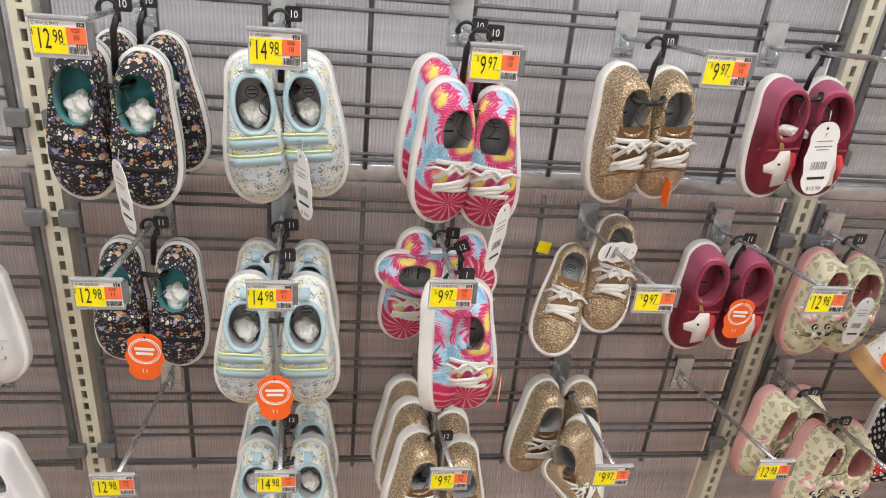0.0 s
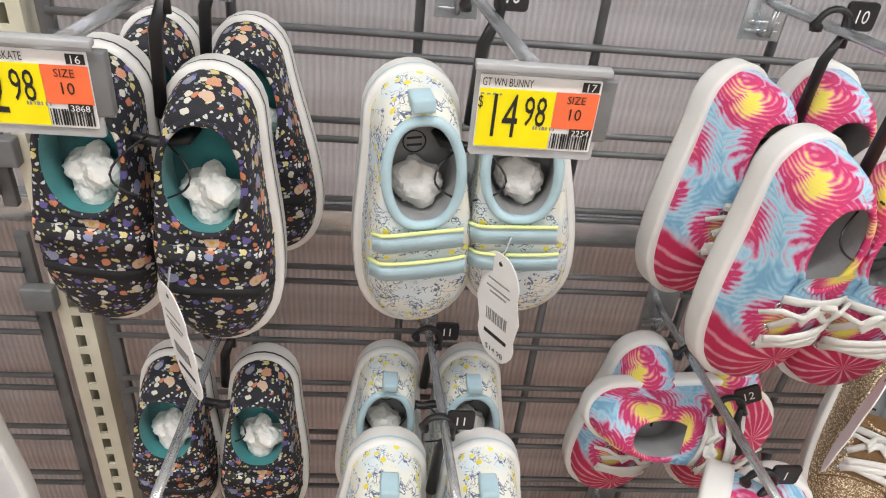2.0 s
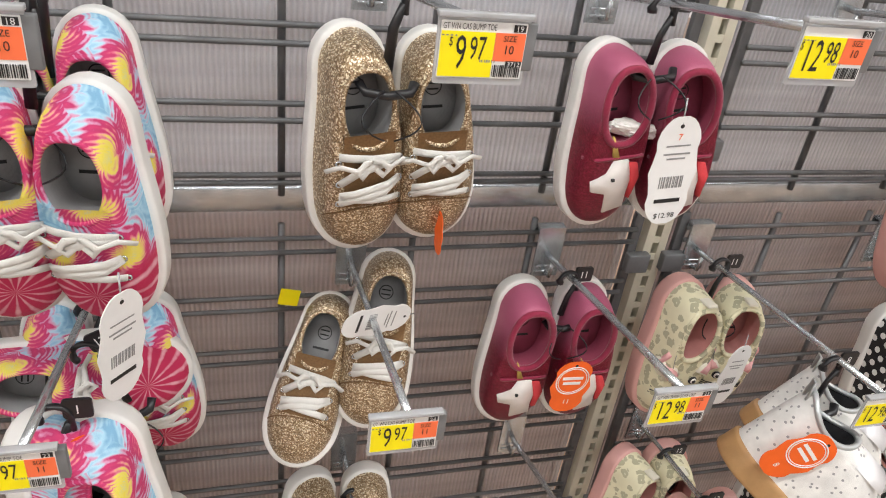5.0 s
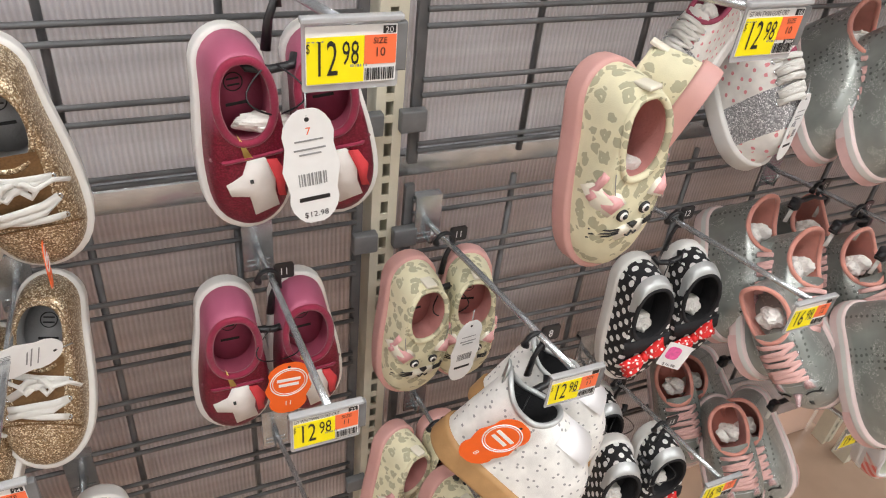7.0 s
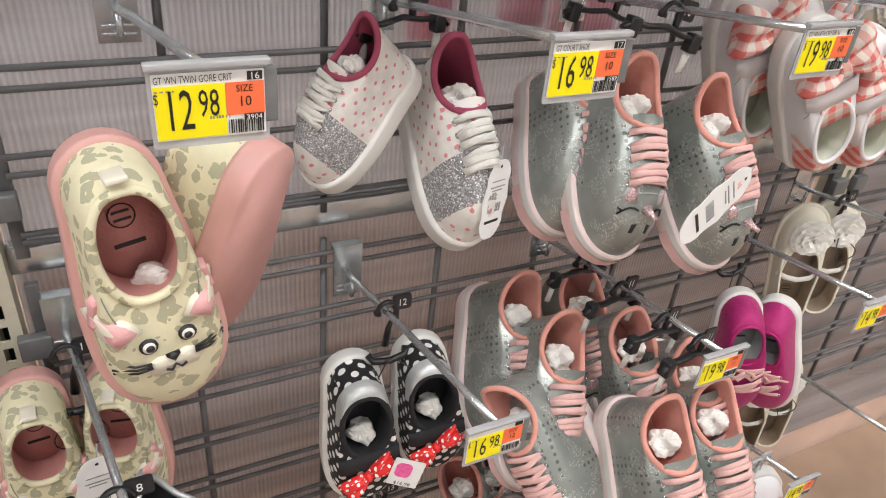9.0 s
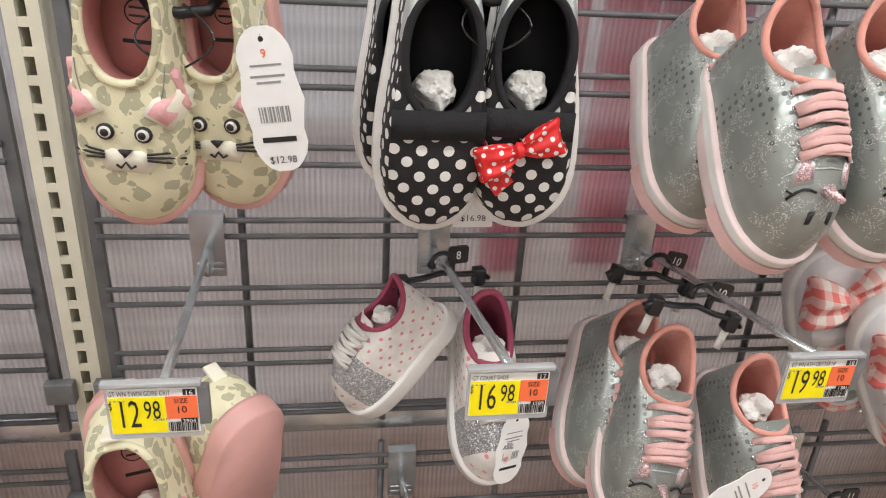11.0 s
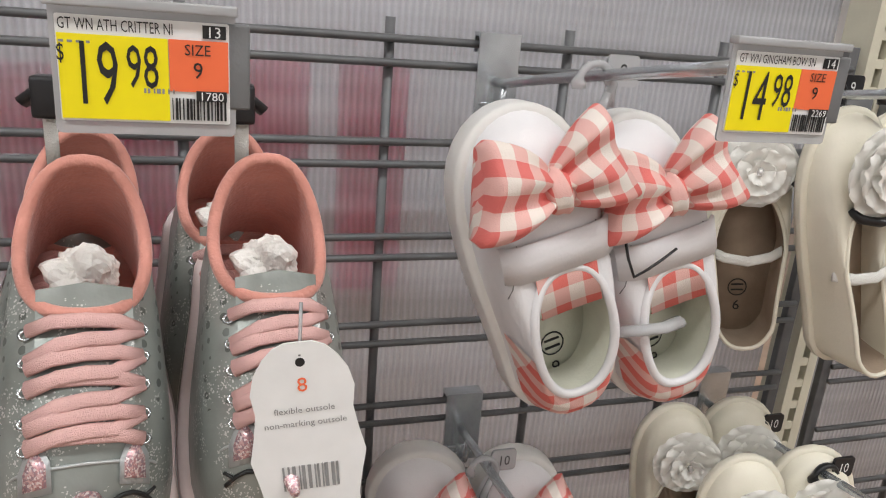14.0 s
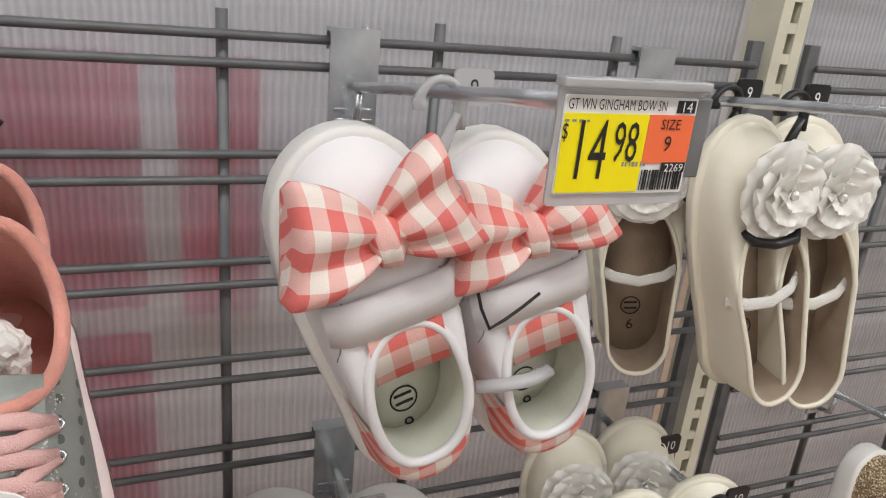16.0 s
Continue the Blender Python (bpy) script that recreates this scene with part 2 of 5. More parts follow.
def leopard():
    m = mat("cream_leopard_cloth", (0.7, 0.66, 0.46), 0.8, vary=0.05, bump=0.3, bscale=900)
    k = Net(m)
    w = k.node("ShaderNodeVectorMath", {0: k.co, 1: k.node("ShaderNodeVectorMath", {0: k.node("ShaderNodeTexNoise", {"Vector": k.co, "Scale": 90.0}).outputs["Color"], 1: (0.012, 0.012, 0.012)}, operation="MULTIPLY").outputs[0]}, operation="ADD").outputs[0]
    v = k.vor(85, vec=w)
    f = k.math("MULTIPLY", k.math("LESS_THAN", v.outputs["Distance"], 0.43), k.math("GREATER_THAN", v.outputs["Distance"], 0.08))
    k.done(k.mix(f, k.base, (0.42, 0.4, 0.27)))
    return m


def dots(name, ground, dot, scale, size, rough=0.7, rnd=0.15):
    m = mat(name, ground, rough, bump=0.25, bscale=900)
    k = Net(m)
    tc = [n for n in k.t.nodes if n.type == "TEX_COORD"][0]
    s = k.node("ShaderNodeSeparateXYZ", {0: k.co})
    n = k.node("ShaderNodeSeparateXYZ", {0: tc.outputs["Normal"]})
    flat = k.math("GREATER_THAN", k.math("ABSOLUTE", n.outputs[2]), 0.55)
    ends = k.math("GREATER_THAN", k.math("ABSOLUTE", n.outputs[1]), 0.62)
    level = k.math("MAXIMUM", flat, ends)
    a = k.math("ADD", k.math("MULTIPLY", s.outputs[0], level), k.math("MULTIPLY", s.outputs[2], k.math("SUBTRACT", 1.0, level)))
    b = k.math("ADD", k.math("MULTIPLY", s.outputs[2], ends), k.math("MULTIPLY", s.outputs[1], k.math("SUBTRACT", 1.0, ends)))
    v = k.node("ShaderNodeCombineXYZ", {0: a, 1: b, 2: 0.0}).outputs[0]
    turn = k.node("ShaderNodeMapping", {"Vector": v, "Rotation": (0, 0, 0.785)}).outputs[0]
    v = k.vor(scale, rnd, "2D", turn)
    k.done(k.mix(k.math("LESS_THAN", v.outputs["Distance"], size), k.base, dot))
    return m


def gingham():
    m = mat("coral_gingham", (0.78, 0.74, 0.7), 0.75, vary=0.04, bump=0.35, bscale=1300)
    k = Net(m)
    s = k.node("ShaderNodeSeparateXYZ", {0: k.co})
    a = k.math("GREATER_THAN", k.math("FRACT", k.math("MULTIPLY", k.math("ADD", s.outputs[0], 1.0), 54.0)), 0.5)
    b = k.math("GREATER_THAN", k.math("FRACT", k.math("MULTIPLY", k.math("ADD", s.outputs[1], k.math("MULTIPLY", s.outputs[2], 0.7)), 54.0)), 0.5)
    col = k.mix(k.math("MULTIPLY", k.math("ADD", a, b), 0.5), (0.8, 0.73, 0.67), (0.74, 0.17, 0.14))
    k.done(col)
    return m


def bow_gingham():
    """The same check laid along the cloth of a bow, by its own map in metres."""
    m = mat("coral_gingham_bow", (0.78, 0.74, 0.7), 0.72, vary=0.04, bump=0.3, bscale=1300)
    k = Net(m)
    tc = [n for n in k.t.nodes if n.type == "TEX_COORD"][0]
    s = k.node("ShaderNodeSeparateXYZ", {0: tc.outputs["UV"]})
    wob = k.math("MULTIPLY", k.math("SUBTRACT", k.noise(60, 1), 0.5), 0.12)
    a, b = [k.math("GREATER_THAN", k.math("FRACT", k.math("ADD", k.math("MULTIPLY", s.outputs[i], 56.0), wob)), 0.5) for i in (0, 1)]
    thread = k.math("MULTIPLY", k.math("SINE", k.math("MULTIPLY", k.math("ADD", s.outputs[0], s.outputs[1]), 9000.0)), 0.06)
    col = k.mix(k.math("ADD", k.math("MULTIPLY", k.math("ADD", a, b), 0.5), thread), (0.82, 0.75, 0.68), (0.74, 0.16, 0.14))
    k.done(col)
    return m


def maroon():
    m = glitter("maroon_glitter", [(0.12, 0.003, 0.014), (0.18, 0.005, 0.022), (0.15, 0.004, 0.018), (0.24, 0.012, 0.04)], 0.15, 0.45, 1000)
    k = Net(m)
    s = k.node("ShaderNodeSeparateXYZ", {0: k.co})
    f = k.node("ShaderNodeMapRange", {0: s.outputs[1], 1: 0.04, 2: 0.075}).outputs[0]
    k.done(k.mix(f, (0.42, 0.1, 0.18), k.base))
    return m


def shimmer():
    m = mat("grey_shimmer", (0.27, 0.29, 0.27), 0.3, 0.35, vary=0.15, scale=30, bump=0.3, bscale=90, coat=0.15)
    k = Net(m)
    v = k.vor(120, 0.15)
    s = k.node("ShaderNodeSeparateXYZ", {0: k.co})
    flank = k.math("GREATER_THAN", k.math("ABSOLUTE", s.outputs[0]), 0.024)
    back = k.math("LESS_THAN", s.outputs[1], 0.125)
    spot = k.math("MULTIPLY", k.math("LESS_THAN", v.outputs["Distance"], 0.26), k.math("MULTIPLY", flank, back))
    spark = k.node("ShaderNodeSeparateColor", {0: k.vor(1300).outputs["Color"]}).outputs[0]
    worn = k.math("MULTIPLY", k.math("GREATER_THAN", spark, 0.86), k.math("GREATER_THAN", k.noise(38, 3), 0.52))
    col = k.mix(spot, k.base, (0.12, 0.13, 0.12))
    k.done(k.mix(worn, col, (0.62, 0.62, 0.6)))
    return m


BOW_GINGHAM = bow_gingham()
FLORAL, BUNNY, TIEDYE, LEOPARD, GINGHAM, MAROON, SHIMMER = floral(), bunny(), tiedye(), leopard(), gingham(), maroon(), shimmer()
POLKA = dots("black_polka_canvas", (0.01, 0.01, 0.012), (0.8, 0.8, 0.78), 74, 0.29)
def silver_panels(m):
    k = Net(m)
    s = k.node("ShaderNodeSeparateXYZ", {0: k.co})
    v = k.vor(900)
    spark = k.node("ShaderNodeSeparateColor", {0: v.outputs["Color"]}).outputs[0]
    grey = k.ramp(spark, [(0.0, (0.2, 0.2, 0.21)), (0.5, (0.4, 0.4, 0.41)), (0.85, (0.8, 0.8, 0.8))])
    f = k.math("MULTIPLY", k.math("GREATER_THAN", s.outputs[1], 0.1), k.math("LESS_THAN", s.outputs[1], 0.143))
    k.done(k.mix(f, k.base, grey))
    return m


WHITE_POLKA = dots("white_polka_leather", (0.76, 0.74, 0.7), (0.7, 0.25, 0.28), 75, 0.16, 0.5, 0.3)
silver_panels(WHITE_POLKA)
RED_POLKA = dots("red_polka_satin", (0.68, 0.015, 0.015), (0.8, 0.78, 0.75), 130, 0.22, 0.5, 0.5)


def ribbed_sheet():
    m = mat("ribbed_plastic_sheet", (0.74, 0.75, 0.78), 0.24, vary=0.04, scale=6, bump=0.0)
    k = Net(m)
    s = k.node("ShaderNodeSeparateXYZ", {0: k.co})
    rib = k.math("SINE", k.math("MULTIPLY", s.outputs[0], 2 * math.pi / 0.0058))
    bp = k.node("ShaderNodeBump", {"Strength": 0.5, "Distance": 0.0014, "Height": rib})
    k.t.links.new(bp.outputs[0], k.b.inputs["Normal"])
    # Level bands paint soft reflections into the colour; rib troughs are painted darker too.
    wide = k.node("ShaderNodeMapping", {"Vector": k.co, "Scale": (0.5, 1.0, 9.0)}).outputs[0]
    reflect_bands = k.node("ShaderNodeMapRange", {0: k.noise(3.0, 4, wide), 1: 0.32, 2: 0.68, 3: 0.7, 4: 1.0}).outputs[0]
    dim = k.math("MULTIPLY", reflect_bands, k.node("ShaderNodeMapRange", {0: rib, 1: -1.0, 2: 1.0, 3: 0.84, 4: 1.0}).outputs[0])
    col = k.node("ShaderNodeVectorMath", {0: k.base, "Scale": dim}, operation="SCALE").outputs[0]
    k.done(col)
    glow = k.node("ShaderNodeBsdfTranslucent", {"Color": col})
    clear = k.node("ShaderNodeBsdfRefraction", {"Color": (0.95, 0.96, 1.0, 1), "Roughness": 0.16, "IOR": 1.03, "Normal": bp.outputs[0]})
    thin = k.node("ShaderNodeMixShader", {0: 0.68, 1: glow.outputs[0], 2: clear.outputs[0]})
    body = k.node("ShaderNodeMixShader", {0: 0.70, 1: k.b.outputs[0], 2: thin.outputs[0]})
    out = [n for n in k.t.nodes if n.type == "OUTPUT_MATERIAL"][0]
    k.t.links.new(body.outputs[0], out.inputs["Surface"])
    return m


SHEET = ribbed_sheet()
FLOOR = mat("brown_shop_floor", (0.36, 0.25, 0.18), 0.35, vary=0.15, scale=6, bump=0.05, bscale=60, coat=0.2)
WALL = mat("shop_wall_paint", (0.78, 0.78, 0.78), 0.7, vary=0.05, scale=3, bump=0.05)
PINK_GOODS = mat("pink_film", (0.8, 0.015, 0.22), 0.5, vary=0.2, scale=14)
film = Net(PINK_GOODS)
lit = film.node("ShaderNodeBsdfTranslucent", {"Color": film.base})
film.t.links.new(film.node("ShaderNodeMixShader", {0: 0.65, 1: film.b.outputs[0], 2: lit.outputs[0]}).outputs[0], [n for n in film.t.nodes if n.type == "OUTPUT_MATERIAL"][0].inputs["Surface"])
# Peach tint of floor light showing through the sheets, put into a colour.
PEACH_CAST = mat("peach_floor_cast", (0.86, 0.71, 0.62), 0.7, vary=0.1, scale=4)
film = Net(PEACH_CAST)
lit = film.node("ShaderNodeBsdfTranslucent", {"Color": film.base})
film.t.links.new(film.node("ShaderNodeMixShader", {0: 0.6, 1: film.b.outputs[0], 2: lit.outputs[0]}).outputs[0], [n for n in film.t.nodes if n.type == "OUTPUT_MATERIAL"][0].inputs["Surface"])
LAMP_GLOW = mat("lamp_cover", (0.9, 0.9, 0.9), 0.4, vary=0.01, bump=0)
LAMP_GLOW.node_tree.nodes["Principled BSDF"].inputs["Emission Strength"].default_value = 4.0
LAMP_GLOW.node_tree.nodes["Principled BSDF"].inputs["Emission Color"].default_value = (1, 0.97, 0.93, 1)

# ---- mesh helpers ----
def mesh_of(bm, material, smooth=True):
    me = bpy.data.meshes.new("m")
    bmesh.ops.recalc_face_normals(bm, faces=bm.faces)
    for f in bm.faces:
        f.smooth = smooth
    bm.to_mesh(me)
    bm.free()
    me.materials.append(material)
    return me


def part(name, me, parent, label="", m=None):
    ob = new(name, me)
    ob.parent = parent
    if m is not None:
        ob.matrix_basis = m
    return tagged(ob, label)


def box(bm, x0, x1, y0, y1, z0, z1):
    v = [bm.verts.new((x, y, z)) for x in (x0, x1) for y in (y0, y1) for z in (z0, z1)]
    for q in ((0, 1, 3, 2), (4, 6, 7, 5), (0, 4, 5, 1), (2, 3, 7, 6), (0, 2, 6, 4), (1, 5, 7, 3)):
        bm.faces.new([v[i] for i in q])


def box_mesh(material, *b, bevel=0.0):
    bm = bmesh.new()
    box(bm, *b)
    if bevel:
        bmesh.ops.bevel(bm, geom=bm.edges[:], offset=bevel, segments=2, affect="EDGES", profile=0.6)
    return mesh_of(bm, material, bevel > 0)


def tube(bm, pts, radius, sides=8, flat=1.0, closed=False):
    """A tube along points; flat squashes it along the second axis."""
    pts = [Vector(p) for p in pts]
    rings, n = [], len(pts)
    ref = Vector((0.13, 0.2, 1)).normalized()
    for i, p in enumerate(pts):
        d = (pts[(i + 1) % n] - pts[i - 1]) if closed else (pts[min(i + 1, n - 1)] - pts[max(i - 1, 0)])
        d.normalize()
        a = d.cross(ref)
        if a.length < 0.05:
            a = d.cross(Vector((1, 0, 0)))
        a.normalize()
        b = a.cross(d)
        r = radius(i / max(1, n - 1)) if callable(radius) else radius
        rings.append([bm.verts.new(p + r * (math.cos(t) * a + flat * math.sin(t) * b)) for t in (2 * math.pi * j / sides for j in range(sides))])
    for i in range(n if closed else n - 1):
        r0, r1 = rings[i], rings[(i + 1) % n]
        for j in range(sides):
            bm.faces.new((r0[j], r0[(j + 1) % sides], r1[(j + 1) % sides], r1[j]))
    if not closed:
        bm.faces.new(rings[0][::-1])
        bm.faces.new(rings[-1])


def tube_mesh(material, pts, radius, **kw):
    bm = bmesh.new()
    tube(bm, pts, radius, **kw)
    return mesh_of(bm, material)


TEXTS = {}


def text_mesh(words, size, material, align="LEFT", squeeze=1.0):
    key = (words, size, material.name, align, squeeze)
    if key not in TEXTS:
        cu = bpy.data.curves.new("t", "FONT")
        cu.body, cu.size, cu.align_x, cu.resolution_u = words, size, align, 2
        ob = new("t", cu)
        bpy.context.view_layer.update()
        me = bpy.data.meshes.new_from_object(ob.evaluated_get(bpy.context.evaluated_depsgraph_get()))
        bpy.data.objects.remove(ob)
        me.transform(Matrix.Diagonal((squeeze, 1, 1, 1)))
        me.transform(Matrix.Rotation(math.pi / 2, 4, "X"))
        me.materials.clear()
        me.materials.append(material)
        TEXTS[key] = me
    return TEXTS[key]


def plate_mesh(material, outline, thick, bevel=0.0):
    """A flat plate in the XZ plane facing -Y, from an outline of (x, z)."""
    bm = bmesh.new()
    a = [bm.verts.new((x, -thick / 2, z)) for x, z in outline]
    b = [bm.verts.new((x, thick / 2, z)) for x, z in outline]
    bm.faces.new(a)
    bm.faces.new(b[::-1])
    n = len(a)
    for i in range(n):
        bm.faces.new((a[i], b[i], b[(i + 1) % n], a[(i + 1) % n]))
    return mesh_of(bm, material, False)


def round_rect(w, h, r, n=5):
    pts = []
    for cx, cz, a0 in ((w / 2 - r, h / 2 - r, 0), (-w / 2 + r, h / 2 - r, 90), (-w / 2 + r, -h / 2 + r, 180), (w / 2 - r, -h / 2 + r, 270)):
        for i in range(n):
            a = radians(a0 + 90 * i / (n - 1))
            pts.append((cx + r * math.cos(a), cz + r * math.sin(a)))
    return pts


# ---- setting ----
BAYS = (-1.22, 0.0, 1.22, 2.44)
PITCH, B0 = 0.0762, 0.907          # a pair of wires every three inches


def empty(name, x=0, y=0, z=0, **tags):
    ob = new(name)
    ob.matrix_basis = pose(x, y, z)
    ob.empty_display_size = 0.02
    return tagged(ob, **tags)


def structure(name, me, label, category, m=None):
    ob = new(name, me)
    if m is not None:
        ob.matrix_basis = m
    return tagged(ob, label, category, kind="structure")


structure("floor", box_mesh(FLOOR, -6, 9, -5, 5, -0.1, 0.0), "polished brown shop floor", "floor")
structure("ceiling", box_mesh(WALL, -6, 9, -5, 5, CEILING, CEILING + 0.1), "pale painted shop ceiling", "ceiling")
structure("wall_south", box_mesh(WALL, -6, 9, -5.1, -5, 0, CEILING), "pale shop wall behind the aisle", "wall")
structure("wall_north", box_mesh(WALL, -6, 9, 5, 5.1, 0, CEILING), "pale far shop wall", "wall")
structure("wall_west", box_mesh(WALL, -6.1, -6, -5.1, 5.1, 0, CEILING), "pale shop side wall", "wall")
structure("wall_east", box_mesh(WALL, 9, 9.1, -5.1, 5.1, 0, CEILING), "pale shop side wall", "wall")
for lx, ly in LAMPS:
    e = empty("ceiling_lamp", lx, ly, CEILING, label="long white strip lamp under the shop ceiling", category="lamp", group="strip lamps")
    part("housing", box_mesh(WALL, -0.98, 0.98, -0.19, 0.19, -0.06, 0.0, bevel=0.01), e)
    part("cover", box_mesh(LAMP_GLOW, -0.96, 0.96, -0.165, 0.165, -0.085, -0.062, bevel=0.008), e, "glowing white cover")

# translucent ribbed sheets behind the wire grids
for i, x in enumerate(BAYS):
    structure("backing_sheet_%d" % (i + 1), box_mesh(SHEET, x + 0.016, x + 1.204, 0.048, 0.054, 0.12, 2.1), "translucent ribbed plastic sheet behind the wire grid", "backing sheet")
    structure("cross_rail_%d" % (i + 1), box_mesh(STEEL, x + 0.016, x + 1.204, 0.024, 0.042, 0.927, 0.957, bevel=0.003), "pale grey steel rail between the wire grids", "rail")
    # Added peach panel imitates the floor's reflected light low behind the sheet.
    structure("floor_cast_%d" % (i + 1), box_mesh(PEACH_CAST, x + 0.02, x + 1.2, 0.058, 0.07, 0.0, 0.915), "added peach panel standing in for floor light seen through the ribbed sheet", "board")
# blurred goods of the next aisle behind the sheets
for gx, gz, gw, gh in ((1.855, 1.40, 0.10, 0.19), (1.958, 1.395, 0.058, 0.2), (1.70, 1.38, 0.05, 0.2), (1.77, 1.30, 0.06, 0.34), (1.655, 1.2, 0.05, 0.16), (1.86, 1.2, 0.09, 0.16)):
    e = new("goods_package", box_mesh(PINK_GOODS, -gw / 2, gw / 2, 0, 0.012, -gh / 2, gh / 2, bevel=0.004))
    e.matrix_basis = pose(gx + 0.022, 0.060, gz)
    tagged(e, "pink film package hanging behind the translucent sheet", "package", "pink packages")

# ---- slotted uprights ----
def upright(x):
    e = empty("upright_post", x, 0, 0, label="cream slotted steel shelf upright between wire grids", category="shelf upright", group="uprights")
    bm = bmesh.new()
    box(bm, -0.0155, -0.0045, 0.004, 0.04, 0, 2.1)
    box(bm, 0.0045, 0.0155, 0.004, 0.04, 0, 2.1)
    z = 0.02
    while z < 2.08:
        box(bm, -0.0045, 0.0045, 0.0045, 0.0075, z, z + 0.0085)
        z += 0.0254
    part("slotted_face", mesh_of(bm, CREAM, False), e)
    # Added strip: shade behind the slots, painted near-black.
    part("slot_shade_strip", box_mesh(SLOT_SHADE, -0.0045, 0.0045, 0.034, 0.038, 0, 2.1), e, "near-black strip standing in for the shade inside the slots")
    for z in (1.48, 1.015, 0.86, 0.40):
        for s in (-1, 1):
            part("clip", box_mesh(CLIP, 0.010 if s > 0 else -0.040, 0.040 if s > 0 else -0.010, -0.009, 0.0035, z - 0.013, z + 0.013, bevel=0.002), e, "grey steel grid clip")
    part("foot", box_mesh(CREAM, -0.012, 0.012, -0.33, -0.02, 0.15, 0.2, bevel=0.003), e, "cream base foot")
    part("foot_pad", box_mesh(CREAM, -0.010, 0.010, -0.06, -0.02, 0.0, 0.15), e)
    return e


for x in BAYS + (3.66,):
    upright(x)

# ---- wire grids ----
def rod_mesh(length, radius, axis):
    pts = [(-length / 2, 0, 0), (length / 2, 0, 0)] if axis == "x" else [(0, 0, -length / 2), (0, 0, length / 2)]
    return tube_mesh(WIRE, pts, radius, sides=8)


W_LONG = rod_mesh(1.15, 0.0031, "x")
W_TALL = rod_mesh(0.575, 0.0040, "z")
W_EDGE = box_mesh(WIRE, -0.006, 0.006, -0.004, 0.004, -0.29, 0.29, bevel=0.001)


def wire_grid(x, k_low):
    zm = B0 + PITCH * (k_low + 3.5)
    e = empty("wire_grid", x + 0.61, 0, zm, label="grey steel wire grid panel with doubled cross wires", category="wire grid", group="wire grids")
    for k in range(8):
        z = PITCH * (k - 3.5)
        second = -0.0175 if k not in (0,) else -0.009
        part("wire", W_LONG, e, "", pose(0, 0, z))
        part("wire", W_LONG, e, "", pose(0, 0, z + second))
    for k in range(1, 8):
        part("upright_wire", W_TALL, e, "", pose(-0.61 + 0.026 + 0.1463 * k, 0.007, -0.006))
    for s in (-1, 1):
        part("edge_bar", W_EDGE, e, "", pose(s * 0.578, 0.008, -0.004))
    return e


for x in BAYS:
    wire_grid(x, 1)
    wire_grid(x, -7)

# ---- hooks, price tags and shoe hangers ----
def bracket_mesh():
    """A bent plate that hangs over a pair of wires."""
    side = [(-0.0075, -0.058), (-0.0075, 0.009), (0.006, 0.009), (0.006, -0.006), (0.004, -0.006), (0.004, 0.006), (-0.0045, 0.006), (-0.0045, -0.058)]
    bm = bmesh.new()
    a, b = [[bm.verts.new((x, y, z)) for y, z in side] for x in (-0.0165, 0.0165)]
    bm.faces.new(a)
    bm.faces.new(b[::-1])
    for i in range(len(side)):
        j = (i + 1) % len(side)
        bm.faces.new((a[i], b[i], b[j], a[j]))
    return mesh_of(bm, STEEL, False)


BRACKET = bracket_mesh()
RIDGE = box_mesh(STEEL, -0.013, 0.013, -0.0087, -0.0072, -0.00125, 0.00125, bevel=0.0005)


def hook(x, zw, end=(0.0, -0.305, 0.012)):
    """A display hook on the wire at height zw; end is its tip from the bracket."""
    e = empty("display_hook", x, 0, zw, label="grey steel display hook clipped on the wire grid", category="display hook", group="display hooks")
    plate = part("bracket", BRACKET, e, "zinc plated bracket")
    for rz in (-0.0437, -0.0507):
        part("ridge", RIDGE, plate, "", pose(0, 0, rz))
    a, b = Vector((0, -0.008, -0.027)), Vector(end)
    part("rod", tube_mesh(STEEL, [a, a + Vector((0, -0.01, 0)), a.lerp(b, 0.3), a.lerp(b, 0.7), b], 0.0036), e)
    part("stud", tube_mesh(STEEL, [(0, -0.008, -0.052), (0, -0.02, -0.05), (0, -0.023, -0.03)], 0.0028), e)
    return e


TW, TH = 0.0545, 0.0375


def bars_mesh(material, x0, x1, z0, z1, n, seed):
    rnd = random.Random(seed)
    bm = bmesh.new()
    x = x0
    while x < x1:
        w = (x1 - x0) / n * rnd.choice((0.4, 0.6, 1.0))
        box(bm, x, min(x + w, x1), -0.0001, 0.0001, z0, z1)
        x += w + (x1 - x0) / n * rnd.choice((0.4, 0.7, 0.9))
    return mesh_of(bm, material, False)


BARCODE = bars_mesh(INK, 0.008, 0.026, -0.0160, -0.0085, 22, 3)
FINE = [bars_mesh(GREY_INK, -0.0265, -0.017, 0.0083, 0.0091, 6, 5), bars_mesh(GREY_INK, -0.001, 0.009, -0.0072, -0.0056, 8, 7)]
HOLDER = plate_mesh(CLEAR_PLASTIC, round_rect(TW + 0.004, TH + 0.007, 0.002), 0.0012)
LIP = box_mesh(CLEAR_PLASTIC, -TW / 2 - 0.003, TW / 2 + 0.003, -0.0035, 0.003, TH / 2 + 0.001, TH / 2 + 0.0045, bevel=0.0008)
GRIP = box_mesh(CLIP, TW / 2 - 0.001, TW / 2 + 0.007, 0.0, 0.006, -0.012, 0.0175, bevel=0.001)
CARD_ME = plate_mesh(CARD, round_rect(TW, TH - 0.003, 0.0008), 0.0006)
